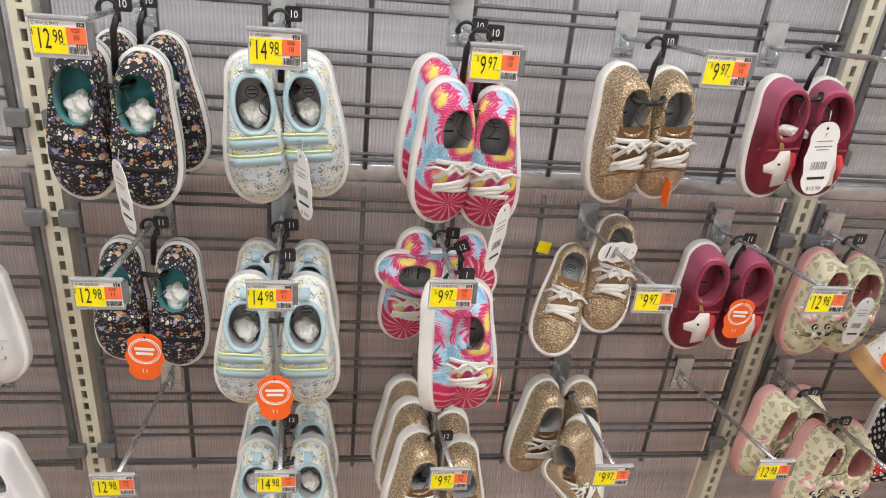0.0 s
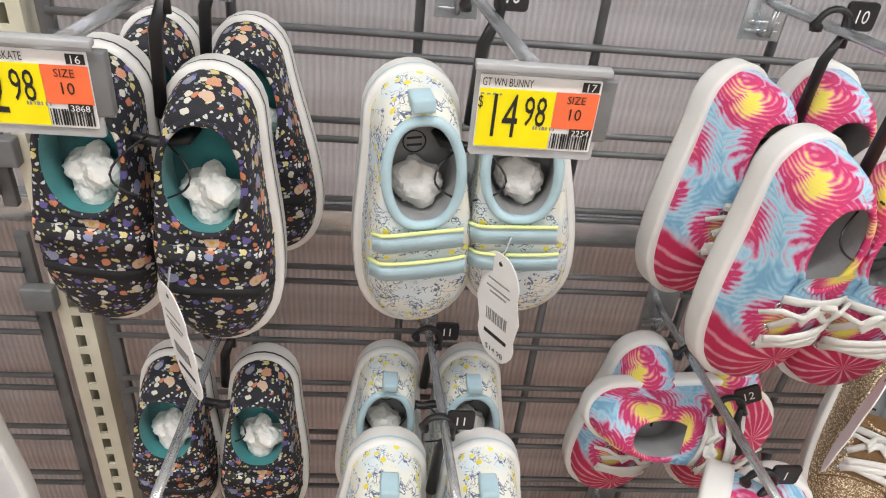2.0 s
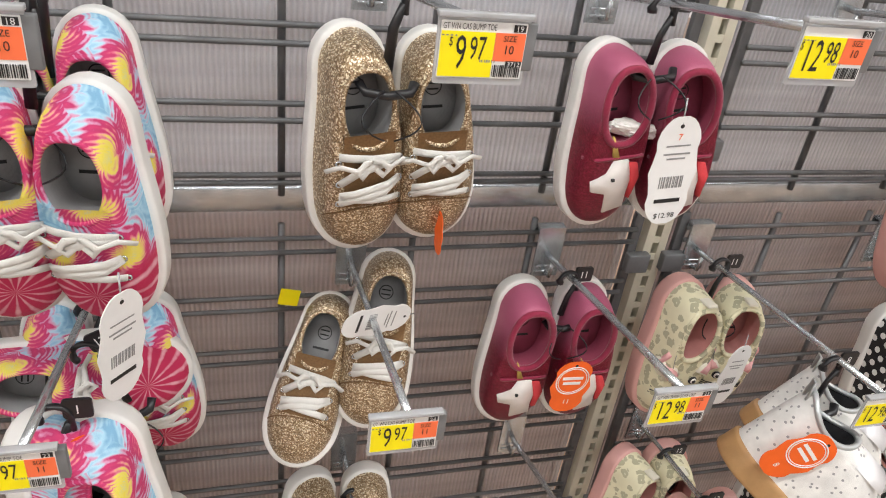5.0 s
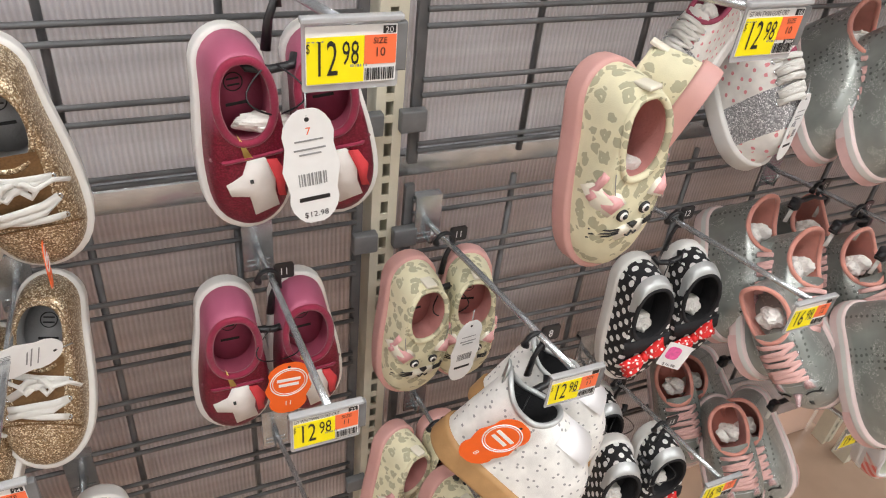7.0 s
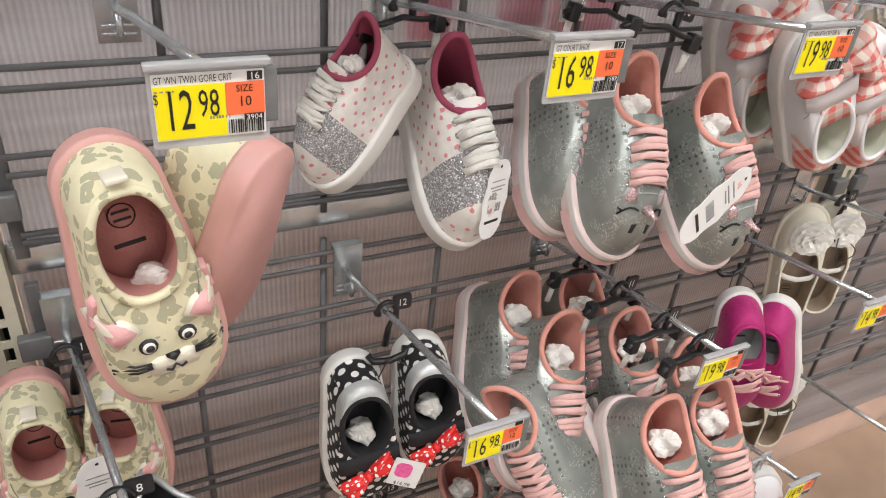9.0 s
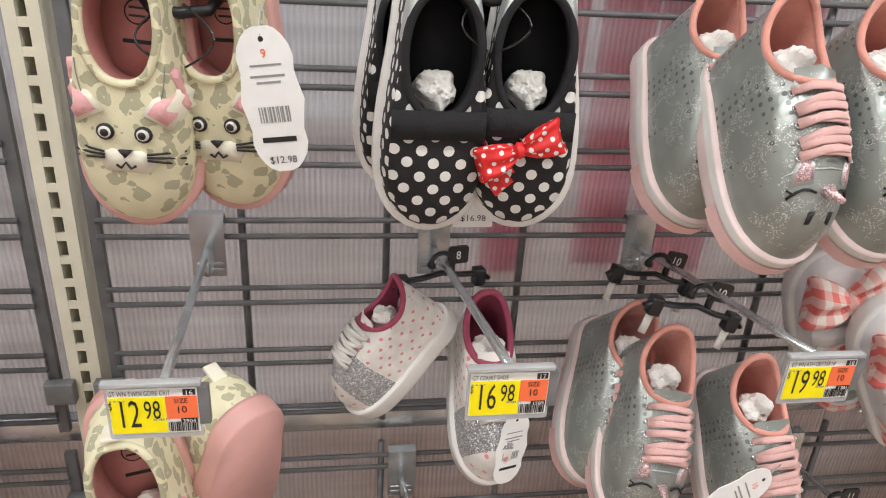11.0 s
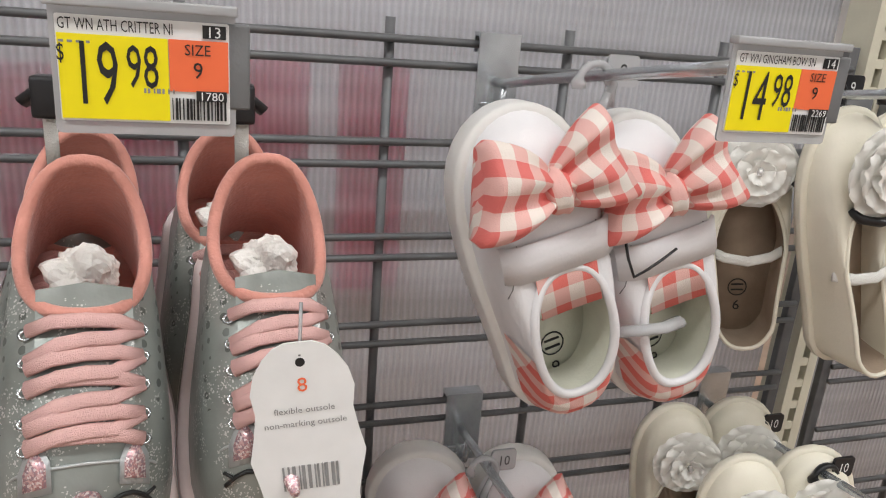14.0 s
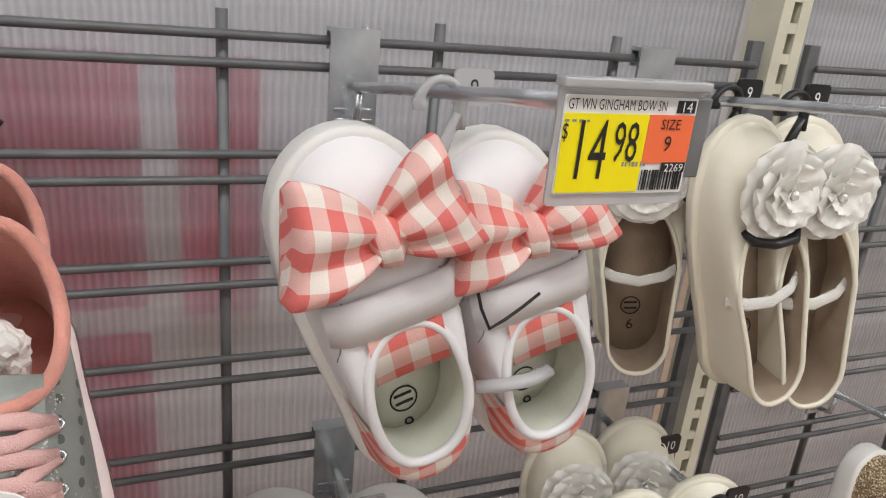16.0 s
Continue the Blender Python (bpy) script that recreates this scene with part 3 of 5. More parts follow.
YEL_ME = plate_mesh(YELLOW, [(-TW / 2 + 0.0004, -0.0165), (0.0072, -0.0165), (0.0072, 0.0112), (-TW / 2 + 0.0004, 0.0112)], 0.0003)
ORA_ME = plate_mesh(ORANGE, [(0.0074, -0.0062), (TW / 2 - 0.0004, -0.0062), (TW / 2 - 0.0004, 0.0112), (0.0074, 0.0112)], 0.0003)
NUM_ME = plate_mesh(INK, [(0.0185, 0.0120), (0.0262, 0.0120), (0.0262, 0.0164), (0.0185, 0.0164)], 0.0003)
COD_ME = plate_mesh(INK, [(0.016, -0.0093), (0.0262, -0.0093), (0.0262, -0.0058), (0.016, -0.0058)], 0.0004)


def price_tag(x, y, z, price, words, size, number, code="", turn=0, lean=0):
    """A price ticket in a clear holder at a hook's tip; z is the ticket's middle."""
    e = empty("price_tag", x, y, z, label="yellow and orange price ticket in a clear holder on a hook", category="price tag", group="price tags")
    e.matrix_basis = pose(x, y, z, lean, 0, turn) @ Matrix.Scale(0.95, 4)
    part("holder", HOLDER, e, "clear plastic holder", pose(0, 0.0012, 0.0005))
    part("holder_lip", LIP, e, "clear plastic lip")
    part("grip", GRIP, e, "grey plastic grip")
    part("card", CARD_ME, e)
    f = -0.0006
    part("yellow_panel", YEL_ME, e, "", pose(0, f, 0))
    part("orange_panel", ORA_ME, e, "", pose(0, f, 0))
    part("number_box", NUM_ME, e, "", pose(0, f, 0))
    whole, cents = price.split(".")
    g = -0.0011
    wide = -0.0232 if len(whole) > 1 else -0.0175
    part("dollar_sign", text_mesh("$", 0.008, INK, squeeze=0.6), e, "", pose(wide - 0.0042, g, 0.0025))
    part("price", text_mesh(whole, 0.030, INK, squeeze=0.5), e, "", pose(wide, g, -0.0115))
    part("price", text_mesh(cents, 0.0205, INK, squeeze=0.52), e, "", pose(wide + 0.0078 * len(whole) + 0.0012, g, -0.0055))
    part("caption", text_mesh(words, 0.0053, INK, squeeze=0.6), e, "", pose(-TW / 2 + 0.0008, g, 0.0126))
    part("size_word", text_mesh("SIZE", 0.0052, INK, "CENTER", 0.9), e, "", pose(0.0168, g, 0.0062))
    part("size", text_mesh(size, 0.0078, INK, "CENTER", 0.9), e, "", pose(0.0168, g, -0.0015))
    part("number", text_mesh(number, 0.0052, CARD, "CENTER"), e, "", pose(0.0222, g, 0.0124))
    tagged(part("barcode", BARCODE, e, "", pose(0, g + 0.0003, 0)), kind="stuff")
    for fm in FINE:
        tagged(part("fine_print", fm, e, "", pose(0, g + 0.0003, 0)), kind="stuff")
    if code:
        part("code_box", COD_ME, e, "", pose(0, g, 0))
        part("code", text_mesh(code, 0.0042, CARD, "CENTER"), e, "", pose(0.0211, g - 0.0005, -0.009))
    return e


def hanger_meshes(material, drop, wide):
    arc = [(0.011 * math.cos(a), 0, 0.011 * math.sin(a) - 0.0065) for a in (radians(d) for d in range(200, -31, -20))]
    hook_me = tube_mesh(material, arc + [(0.011, 0, -0.02)], lambda u: 0.0034 if u > 0.1 else 0.0045, sides=8, flat=0.7)
    bm = bmesh.new()
    tube(bm, [(0.0095, 0, -0.012), (0.003, 0, -0.03), (0, 0, -drop + 0.006)], 0.0044, sides=8, flat=0.6)
    stem = mesh_of(bm, material)
    bar = tube_mesh(material, [(-wide, -0.006, -drop + 0.004), (-wide * 0.8, -0.012, -drop - 0.002), (0, -0.014, -drop - 0.004), (wide * 0.8, -0.012, -drop - 0.002), (wide, -0.006, -drop + 0.004)], 0.0046, sides=8, flat=0.8)
    flag = plate_mesh(material, [(a + 0.0165, b + 0.001) for a, b in round_rect(0.021, 0.0185, 0.003)], 0.0025)
    return hook_me, stem, bar, flag


HANGER = {("black", d): hanger_meshes(BLACK_PLASTIC, d, 0.022) for d in (0.06, 0.075, 0.09)}
HANGER[("clear", 0.06)] = hanger_meshes(CLEAR_PLASTIC, 0.06, 0.012)


CORDS = {(d, s): tube_mesh(BLACK_PLASTIC, [(s * (0.004 + 0.019 * math.sin(math.pi * i / 10)), -0.019 - 0.018 * math.sin(math.pi * i / 13), -d + 0.002 - 0.036 * i / 10) for i in range(11)], 0.0008, sides=5) for d in (0.06, 0.075, 0.09) for s in (-1, 1)}


def hanger(x, y, z, number, drop=0.075, colour="black", turn=0, lean=0, cord=True):
    lab = "black plastic shoe hanger with a white size number" if colour == "black" else "clear plastic shoe hanger with a size number"
    e = empty("shoe_hanger", label=lab, category="shoe hanger", group="shoe hangers")
    e.matrix_basis = pose(x, y, z, 0, lean, turn)
    h = HANGER[(colour, drop)]
    part("hook", h[0], e)
    part("stem", h[1], e)
    part("crossbar", h[2], e)
    part("size_flag", h[3], e)
    for s in (-1, 1) if cord and colour == "black" else ():
        part("cord", CORDS[(drop, s)], e, "thin black cord")
    part("size_number", text_mesh(number, 0.0125, CARD if colour == "black" else INK, "CENTER", 0.85), e, "white number", pose(0.0165, -0.0016, -0.0033))
    return e


BAR_BODY = tube_mesh(BLACK_PLASTIC, [(-0.05, 0, -0.028), (-0.043, 0, -0.022), (-0.02, 0, -0.021), (0, 0, -0.017), (0.02, 0, -0.021), (0.043, 0, -0.022), (0.05, 0, -0.028)], 0.0052, flat=0.55)
CLAMP = box_mesh(BLACK_PLASTIC, -0.006, 0.006, -0.006, 0.006, -0.034, -0.016, bevel=0.002)
LOOP = tube_mesh(WHITE_LACE, [(0, 0, -0.03), (0, 0.001, -0.055)], 0.0036, flat=0.35)
BARB = HANGER[("black", 0.06)][0]


def bar_hanger(x, y, z, number, turn=0, lean=0):
    e = empty("shoe_hanger", label="black plastic bar hanger holding two shoes by their heel loops", category="shoe hanger", group="shoe hangers")
    e.matrix_basis = pose(x, y, z, 0, lean, turn)
    part("hook", BARB, e)
    part("bar", BAR_BODY, e)
    part("size_flag", HANGER[("black", 0.06)][3], e)
    part("size_number", text_mesh(number, 0.0125, CARD, "CENTER", 0.85), e, "white number", pose(0.0165, -0.0016, -0.0033))
    for s in (-0.04, 0.04):
        part("clamp", CLAMP, e, "", pose(s, 0, 0))
        part("heel_loop", LOOP, e, "grey fabric loop", pose(s, 0, 0))
    return e


def scallop(w, h):
    pts = []
    for a in range(0, 360, 12):
        t = radians(a)
        z = h / 2 * math.sin(t)
        pts.append((w / 2 * (0.8 + 0.2 * abs(math.cos(3 * math.pi * z / h))) * math.copysign(abs(math.cos(t)) ** 0.55, math.cos(t)), z))
    return pts


SCALLOP = plate_mesh(CARD, scallop(0.037, 0.082), 0.0007)
LINES = []
for i, (zz, ww, tt) in enumerate(((0.02, 0.018, 0.001), (0.014, 0.02, 0.0012), (0.0105, 0.014, 0.0012), (-0.022, 0.02, 0.003))):
    LINES.append(box_mesh(GREY_INK if i < 3 else INK, -ww / 2, ww / 2, -0.0001, 0.0001, zz - tt / 2, zz + tt / 2))
LINES.append(bars_mesh(GREY_INK, -0.009, 0.009, -0.012, -0.003, 16, 11))
CORD = tube_mesh(CLEAR_PLASTIC, [(0, 0, 0.036), (0.002, 0.004, 0.052)], 0.0006, sides=5)
HOLE = plate_mesh(INK, round_rect(0.003, 0.003, 0.0014, 4), 0.0009)


def white_tag(x, y, z, rx=0, ry=0, rz=0, number="", scale=1.0, price="", lines=()):
    e = empty("hang_tag", label="white scalloped cardboard hang tag with fine grey print", category="hang tag", group="white hang tags")
    e.matrix_basis = pose(x, y, z, rx, ry, rz) @ Matrix.Scale(scale, 4)
    part("card", SCALLOP, e)
    part("hole", HOLE, e, "", pose(0, 0, 0.034))
    part("cord", CORD, e, "clear plastic cord")
    for k in LINES[3:] if lines else LINES:
        tagged(part("print", k, e, "", pose(0, -0.0006, 0)), kind="stuff" if k is LINES[-1] else "")
    for i, words in enumerate(lines):
        part("caption", text_mesh(words, 0.0031, GREY_INK, "CENTER"), e, "", pose(0, -0.0007, 0.0165 - 0.0048 * i))
    if number:
        part("number", text_mesh(number, 0.007, ORANGE, "CENTER"), e, "", pose(0, -0.0007, 0.024))
    if price:
        part("price", text_mesh(price, 0.006, INK, "CENTER"), e, "", pose(0, -0.0007, -0.036))
    return e


ORANGE_ME = plate_mesh(ORANGE_CARD, [(x * (1.0 if z > -0.012 else 0.93), z) for x, z in scallop(0.042, 0.062)], 0.0008)
RING = tube_mesh(CARD, [(0.0165 * math.cos(a), -0.0006, 0.008 + 0.0165 * math.sin(a)) for a in (radians(d) for d in range(0, 360, 12))], 0.0006, sides=5, closed=True)
RING2 = tube_mesh(CARD, [(0.0145 * math.cos(a), -0.0006, 0.008 + 0.0145 * math.sin(a)) for a in (radians(d) for d in range(0, 360, 12))], 0.0004, sides=5, closed=True)
MARK = [box_mesh(CARD, -0.0105, 0.0105, -0.0002, 0.0002, 0.0092, 0.0125), box_mesh(CARD, -0.009, 0.009, -0.0002, 0.0002, 0.0032, 0.0064)]


def orange_tag(x, y, z, number="11", rx=0, ry=0, rz=0, scale=1.0):
    e = empty("hang_tag", label="orange cardboard hang tag with a white ring", category="hang tag", group="orange hang tags")
    e.matrix_basis = pose(x, y, z, rx, ry, rz) @ Matrix.Scale(scale, 4)
    part("card", ORANGE_ME, e)
    part("ring", RING, e, "white printed ring")
    part("ring", RING2, e, "white printed ring")
    for k in MARK:
        part("mark", k, e, "", pose(0, -0.0006, 0))
    part("number", text_mesh(number, 0.008, CARD, "CENTER"), e, "", pose(0, -0.0006, -0.021))
    part("hole", HOLE, e, "", pose(0, 0, 0.026))
    return e


# ---- shoes: heel at the origin, toe along +y, up along +z ----
NT = 44


def plan(u, L, W, bend=0.0):
    """Half outline of a sole: (left, right) of the centre line at u."""
    w = 0.36 + 0.145 * (0.5 - 0.5 * math.cos(math.pi * min(1, max(0, (u - 0.1) / 0.6))))
    if u < 0.16:
        w *= math.sqrt(max(0, 1 - ((0.16 - u) / 0.16) ** 2))
    if u > 0.72:
        w *= max(0, 1 - ((u - 0.72) / 0.28) ** 2.3) ** 0.5
    return w * W


def outline(L, W, grow=0.0):
    pts = []
    for j in range(NT):
        t = 2 * math.pi * j / NT
        # u runs 0 (heel) .. 1 (toe) .. 0, denser at the ends
        u = 0.5 - 0.5 * math.cos(t)
        s = 1 if math.sin(t) >= 0 else -1
        x = s * plan(u, L, W)
        if abs(math.sin(t)) < 1e-6:
            x = 0
        y = u * L
        n = Vector((x / W, (u - 0.5) * 1.3)).normalized() if grow else Vector((0, 0))
        pts.append((x + n.x * grow, y + n.y * grow))
    return pts


def ring_faces(bm, a, b):
    n = len(a)
    for j in range(n):
        bm.faces.new((a[j], a[(j + 1) % n], b[(j + 1) % n], b[j]))


def loft(rings, material, cap0=False, cap1=False):
    bm = bmesh.new()
    vr = [[bm.verts.new(p) for p in r] for r in rings]
    for a, b in zip(vr, vr[1:]):
        ring_faces(bm, a, b)
    if cap0:
        bm.faces.new(vr[0][::-1])
    if cap1:
        bm.faces.new(vr[-1])
    return mesh_of(bm, material)


class Last:
    """The form that a shoe is built on."""
    def __init__(self, L=0.19, W=0.074, sole=0.02, mouth=(0.045, 0.5), mouth_w=0.27, heel_h=0.044, side_h=0.032, throat_h=0.05, toe=2.2):
        self.L, self.W, self.sole = L, W, sole
        self.mouth, self.mouth_w = mouth, mouth_w
        self.heel_h, self.side_h, self.throat_h, self.toe = heel_h, side_h, throat_h, toe
        self.out = outline(L, W)
        self.cloud = None

    def mouth_at(self, j, grow=0.0):
        t = 2 * math.pi * j / NT
        u0, u1 = self.mouth
        c = math.cos(t)
        y = ((u0 + u1) / 2 - (u1 - u0) / 2 * c) * self.L
        x = min(self.mouth_w * self.W * abs(math.sin(t)) ** 0.8, 0.84 * plan(y / self.L, self.L, self.W)) * (1 if math.sin(t) >= 0 else -1)
        front = 0.5 - 0.5 * c
        h = self.heel_h * (1 - front) ** 1.5 + self.throat_h * front ** 1.5 + self.side_h * 4 * front * (1 - front) * 0.55
        return Vector((x, y, self.sole + h))

    def skin(self, j, r):
        """A point on the upper: r 0 at the sole, 1 at the mouth."""
        o, m = self.out[j], self.mouth_at(j)
        t = 2 * math.pi * j / NT
        front = max(0.0, -math.cos(t))
        p = 2.6 - 0.9 * front
        k = r ** (1.0 + 0.15 * front)
        inset = 0.0035
        x = (o[0] * (1 - inset / 0.04)) * (1 - k) + m.x * k
        y = (o[1] * 0.985 + 0.0015) * (1 - k) + m.y * k
        z = self.sole - 0.003 + (m.z - self.sole + 0.003) * (1 - (1 - r) ** p) ** (1 / (1.5 + 0.3 * front))
        return Vector((x, y, z))

    def top(self, x, y):
        """Height of the upper over (x, y), blended from its nearest points."""
        if self.cloud is None:
            self.cloud = np.array([self.skin(j, r) for j in range(NT) for r in np.linspace(0.04, 1.0, 33)])
        d = np.hypot(self.cloud[:, 0] - x, self.cloud[:, 1] - y)
        near = np.argpartition(d, 5)[:5]
        w = 1 / (d[near] + 2e-4) ** 2
        return float((self.cloud[near, 2] * w).sum() / w.sum())


def shoe_base(last, label, upper, rubber, lining, insole, piping, stripe=None, foxing=None, pipe_r=0.0022):
    e = empty("shoe", label=label, category="shoe")
    L, W, s = last.L, last.W, last.sole
    g = 0.0018
    o0, o1 = outline(L, W, g), last.out
    part("outsole", loft([[(x * 0.97, y * 0.985 + 0.0012, 0) for x, y in o0], [(x, y, 0.003) for x, y in o0], [(x, y, s * 0.82) for x, y in o0], [(x * 0.995, y, s * 0.97) for x, y in o0], [(x * 0.95, y * 0.98 + 0.002, s) for x, y in o1]], rubber, True, True), e)
    if stripe:
        part("sole_stripe", loft([[(x * 1.008, y * 1.002, s * 0.66) for x, y in o0], [(x * 1.008, y * 1.002, s * 0.76) for x, y in o0]], stripe), e, "dark line round the sole")
    rows = [0, 0.08, 0.18, 0.3, 0.45, 0.6, 0.75, 0.88, 1.0]
    part("upper", loft([[last.skin(j, r) for j in range(NT)] for r in rows], upper), e)
    inner = []
    for d, sh in ((0.0, 0.985), (0.3, 0.97), (0.65, 0.99), (1.0, 1.0)):
        ring = []
        for j in range(NT):
            m = last.mouth_at(j)
            ring.append((m.x * sh, (m.y - last.L * 0.27) * sh + last.L * 0.27, m.z * (1 - d) + (s + 0.0035) * d))
        inner.append(ring)
    part("lining", loft(inner, lining), e)
    part("insole", loft([[(last.mouth_at(j).x * 1.01, last.mouth_at(j).y * 1.0, s + 0.0030) for j in range(NT)], [(last.mouth_at(j).x * 1.01, last.mouth_at(j).y, s + 0.0045) for j in range(NT)]], insole, True, True), e)
    if piping:
        part("collar", tube_mesh(piping, [last.mouth_at(j) for j in range(NT)], pipe_r, sides=8, closed=True), e, "padded collar edge")
    return e


def paper_ball(seed, size):
    """A crumpled wad of tissue: flat facets with sharp creases."""
    rnd = random.Random(int(seed * 10))
    cuts = [Vector((rnd.uniform(-1, 1), rnd.uniform(-1, 1), rnd.uniform(-1, 1))).normalized() for _ in range(9)]
    bm = bmesh.new()
    bmesh.ops.create_icosphere(bm, subdivisions=4, radius=1.0)
    for v in bm.verts:
        n = v.co.normalized()
        fold = sum(abs(math.sin(2.6 * n.dot(c) + 1.7 * i)) for i, c in enumerate(cuts)) / len(cuts)
        fine = abs(noise.noise(n * 4.0 + Vector((seed, 0, 0))))
        v.co = n * size * (0.36 + 1.15 * fold + 0.24 * fine + 0.3 * noise.noise(n * 1.3 + Vector((0, seed, 0))))
        v.co.z *= 0.85
    return mesh_of(bm, PAPER, False)


BALLS = [paper_ball(i * 3.7, 0.0165) for i in range(4)]


def strap(e, last, y, material, width=0.016, edge=None, ends=(0.42, -0.42), lift=0.003, name="strap"):
    """A band over the vamp at y, following its height."""
    bm = bmesh.new()
    rows = []
    n = 10
    for i in range(n + 1):
        x = last.W * (ends[1] + (ends[0] - ends[1]) * i / n)
        z = last.top(x * 0.95, y) + lift
        rows.append([bm.verts.new((x, y - width / 2, z - 0.002)), bm.verts.new((x, y - width / 2, z)), bm.verts.new((x, y + width / 2, z - 0.001)), bm.verts.new((x, y + width / 2, z - 0.004))])
    for a, b in zip(rows, rows[1:]):
        for k in range(3):
            bm.faces.new((a[k], a[k + 1], b[k + 1], b[k]))
    me = mesh_of(bm, material)
    p = part(name, me, e)
    if edge:
        pts = [(last.W * (ends[1] + (ends[0] - ends[1]) * i / n), y - width / 2, last.top(last.W * (ends[1] + (ends[0] - ends[1]) * i / n) * 0.95, y) + lift) for i in range(n + 1)]
        part("strap_edge", tube_mesh(edge, pts, 0.0014, sides=6), p, "bright edge of the strap")
    return p


def laces(e, last, rows, material, half=0.2, r=0.0026, tongue=None, bow=True, cross=1.0):
    """Crossed laces over the vamp, with eyelets."""
    ys = [last.L * u for u in rows]
    if tongue:
        bm = bmesh.new()
        y0, y1 = last.L * (last.mouth[1] - 0.07), ys[-1] + 0.004
        grid = []
        for i in range(7):
            y = y0 + (y1 - y0) * i / 6
            grid.append([bm.verts.new((x, y, last.top(x, max(y, last.L * last.mouth[1])) + 0.0012 + (0.004 if i == 0 else 0))) for x in (-half * last.W * 0.9, 0, half * last.W * 0.9)])
        for a, b in zip(grid, grid[1:]):
            for k in (0, 1):
                bm.faces.new((a[k], a[k + 1], b[k + 1], b[k]))
        part("tongue", mesh_of(bm, tongue), e)
    hw = half * last.W
    for i, y in enumerate(ys):
        z = last.top(0, y) + 0.004
        dy = (ys[1] - ys[0]) * (0.45 if i % 2 else -0.25) * cross
        pts = [(-hw * 1.05, y, last.top(-hw, y) + 0.0015), (-hw * 0.6, y + dy * 0.3, z), (0, y + dy * 0.5, z + 0.002), (hw * 0.6, y + dy * 0.8, z), (hw * 1.05, y + dy, last.top(hw, y) + 0.0015)]
        part("lace", tube_mesh(material, pts, r, flat=0.42), e)
        if i:
            pts = [(hw * 1.05, y, last.top(hw, y) + 0.0015), (hw * 0.5, y - abs(dy), z + 0.002), (0, y - abs(dy) * 1.4, z + 0.004), (-hw * 0.5, y - abs(dy) * 1.6, z + 0.002), (-hw * 1.05, ys[i - 1], last.top(-hw, ys[i - 1]) + 0.0015)]
            part("lace", tube_mesh(material, pts, r, flat=0.42), e)
        for s in (-1, 1):
            part("eyelet", EYELET, e, "metal eyelet", pose(s * hw * 1.08, y, last.top(s * hw, y) + 0.0012))
    if bow:
        y = ys[0]
        z = last.top(0, y) + 0.006
        for s in (-1, 1):
            loop = [(0, y, z), (s * 0.008, y - 0.003, z + 0.006), (s * 0.017, y + 0.003, z + 0.005), (s * 0.014, y + 0.009, z + 0.002), (0, y + 0.001, z)]
            part("lace_loop", tube_mesh(material, loop, r * 0.9, flat=0.6), e)
            part("lace_end", tube_mesh(material, [(0, y, z), (s * 0.009, y + 0.009, z + 0.004), (s * 0.019, y + 0.018, z - 0.002), (s * 0.024, y + 0.026, z - 0.009)], r * 0.75, flat=0.6), e)


EYELET = tube_mesh(STEEL, [(0.0022 * math.cos(a), 0.0022 * math.sin(a), 0) for a in (radians(d) for d in range(0, 360, 45))], 0.0008, sides=5, closed=True)


def patch(e, last, shape, y, material, name, lift=0.0015, x0=0.0, size=1.0, label=""):
    """A flat embroidered shape laid on the vamp, its outline in metres."""
    bm = bmesh.new()
    pts = [(x0 + a * size, y + b * size) for a, b in shape]
    top = [bm.verts.new((a, b, last.top(a, b) + lift)) for a, b in pts]
    c = bm.verts.new((sum(a for a, b in pts) / len(pts), sum(b for a, b in pts) / len(pts), last.top(x0, y) + lift + 0.0012))
    low = [bm.verts.new((a * 1.0, b, last.top(a, b) - 0.001)) for a, b in pts]
    n = len(top)
    for i in range(n):
        bm.faces.new((top[i], top[(i + 1) % n], c))
        bm.faces.new((low[i], low[(i + 1) % n], top[(i + 1) % n], top[i]))
    return part(name, mesh_of(bm, material), e, label)


def stitch(e, last, pts, material, r=0.0007, name="stitching", lift=0.001):
    part(name, tube_mesh(material, [(a, b, last.top(a, b) + lift) for a, b in pts], r, sides=5), e)


def stuffing(e, last, y, k=0, size=1.0):
    ob = part("tissue", BALLS[k], e, "crumpled white tissue paper", pose(0, y, last.sole + 0.011, 20 * k, 30 * k, 40 * k) @ Matrix.Scale(0.86 * size, 4))
    return ob


def logo_ring(e, last, number="", colour=None, bar=True):
    y = last.L * 0.24
    ring = [(0.0075 * math.cos(a), y + 0.0075 * math.sin(a), last.sole + 0.0052) for a in (radians(d) for d in range(0, 360, 20))]
    part("insole_print", tube_mesh(colour or INK, ring, 0.0005, sides=4, closed=True), e, "printed ring on the insole")
    for k in (-1, 1):
        part("insole_print", box_mesh(colour or INK, -0.005, 0.005, y + k * 0.0025 - 0.0007, y + k * 0.0025 + 0.0007, last.sole + 0.0046, last.sole + 0.0052), e)
    if bar:
        part("insole_print", box_mesh(colour or INK, -0.009, 0.009, y + 0.017, y + 0.0195, last.sole + 0.0046, last.sole + 0.0052), e)
    if number:
        part("insole_size", text_mesh(number, 0.013, INK, "CENTER"), e, "", pose(0, y - 0.021, last.sole + 0.0054, -90, 0, 0))


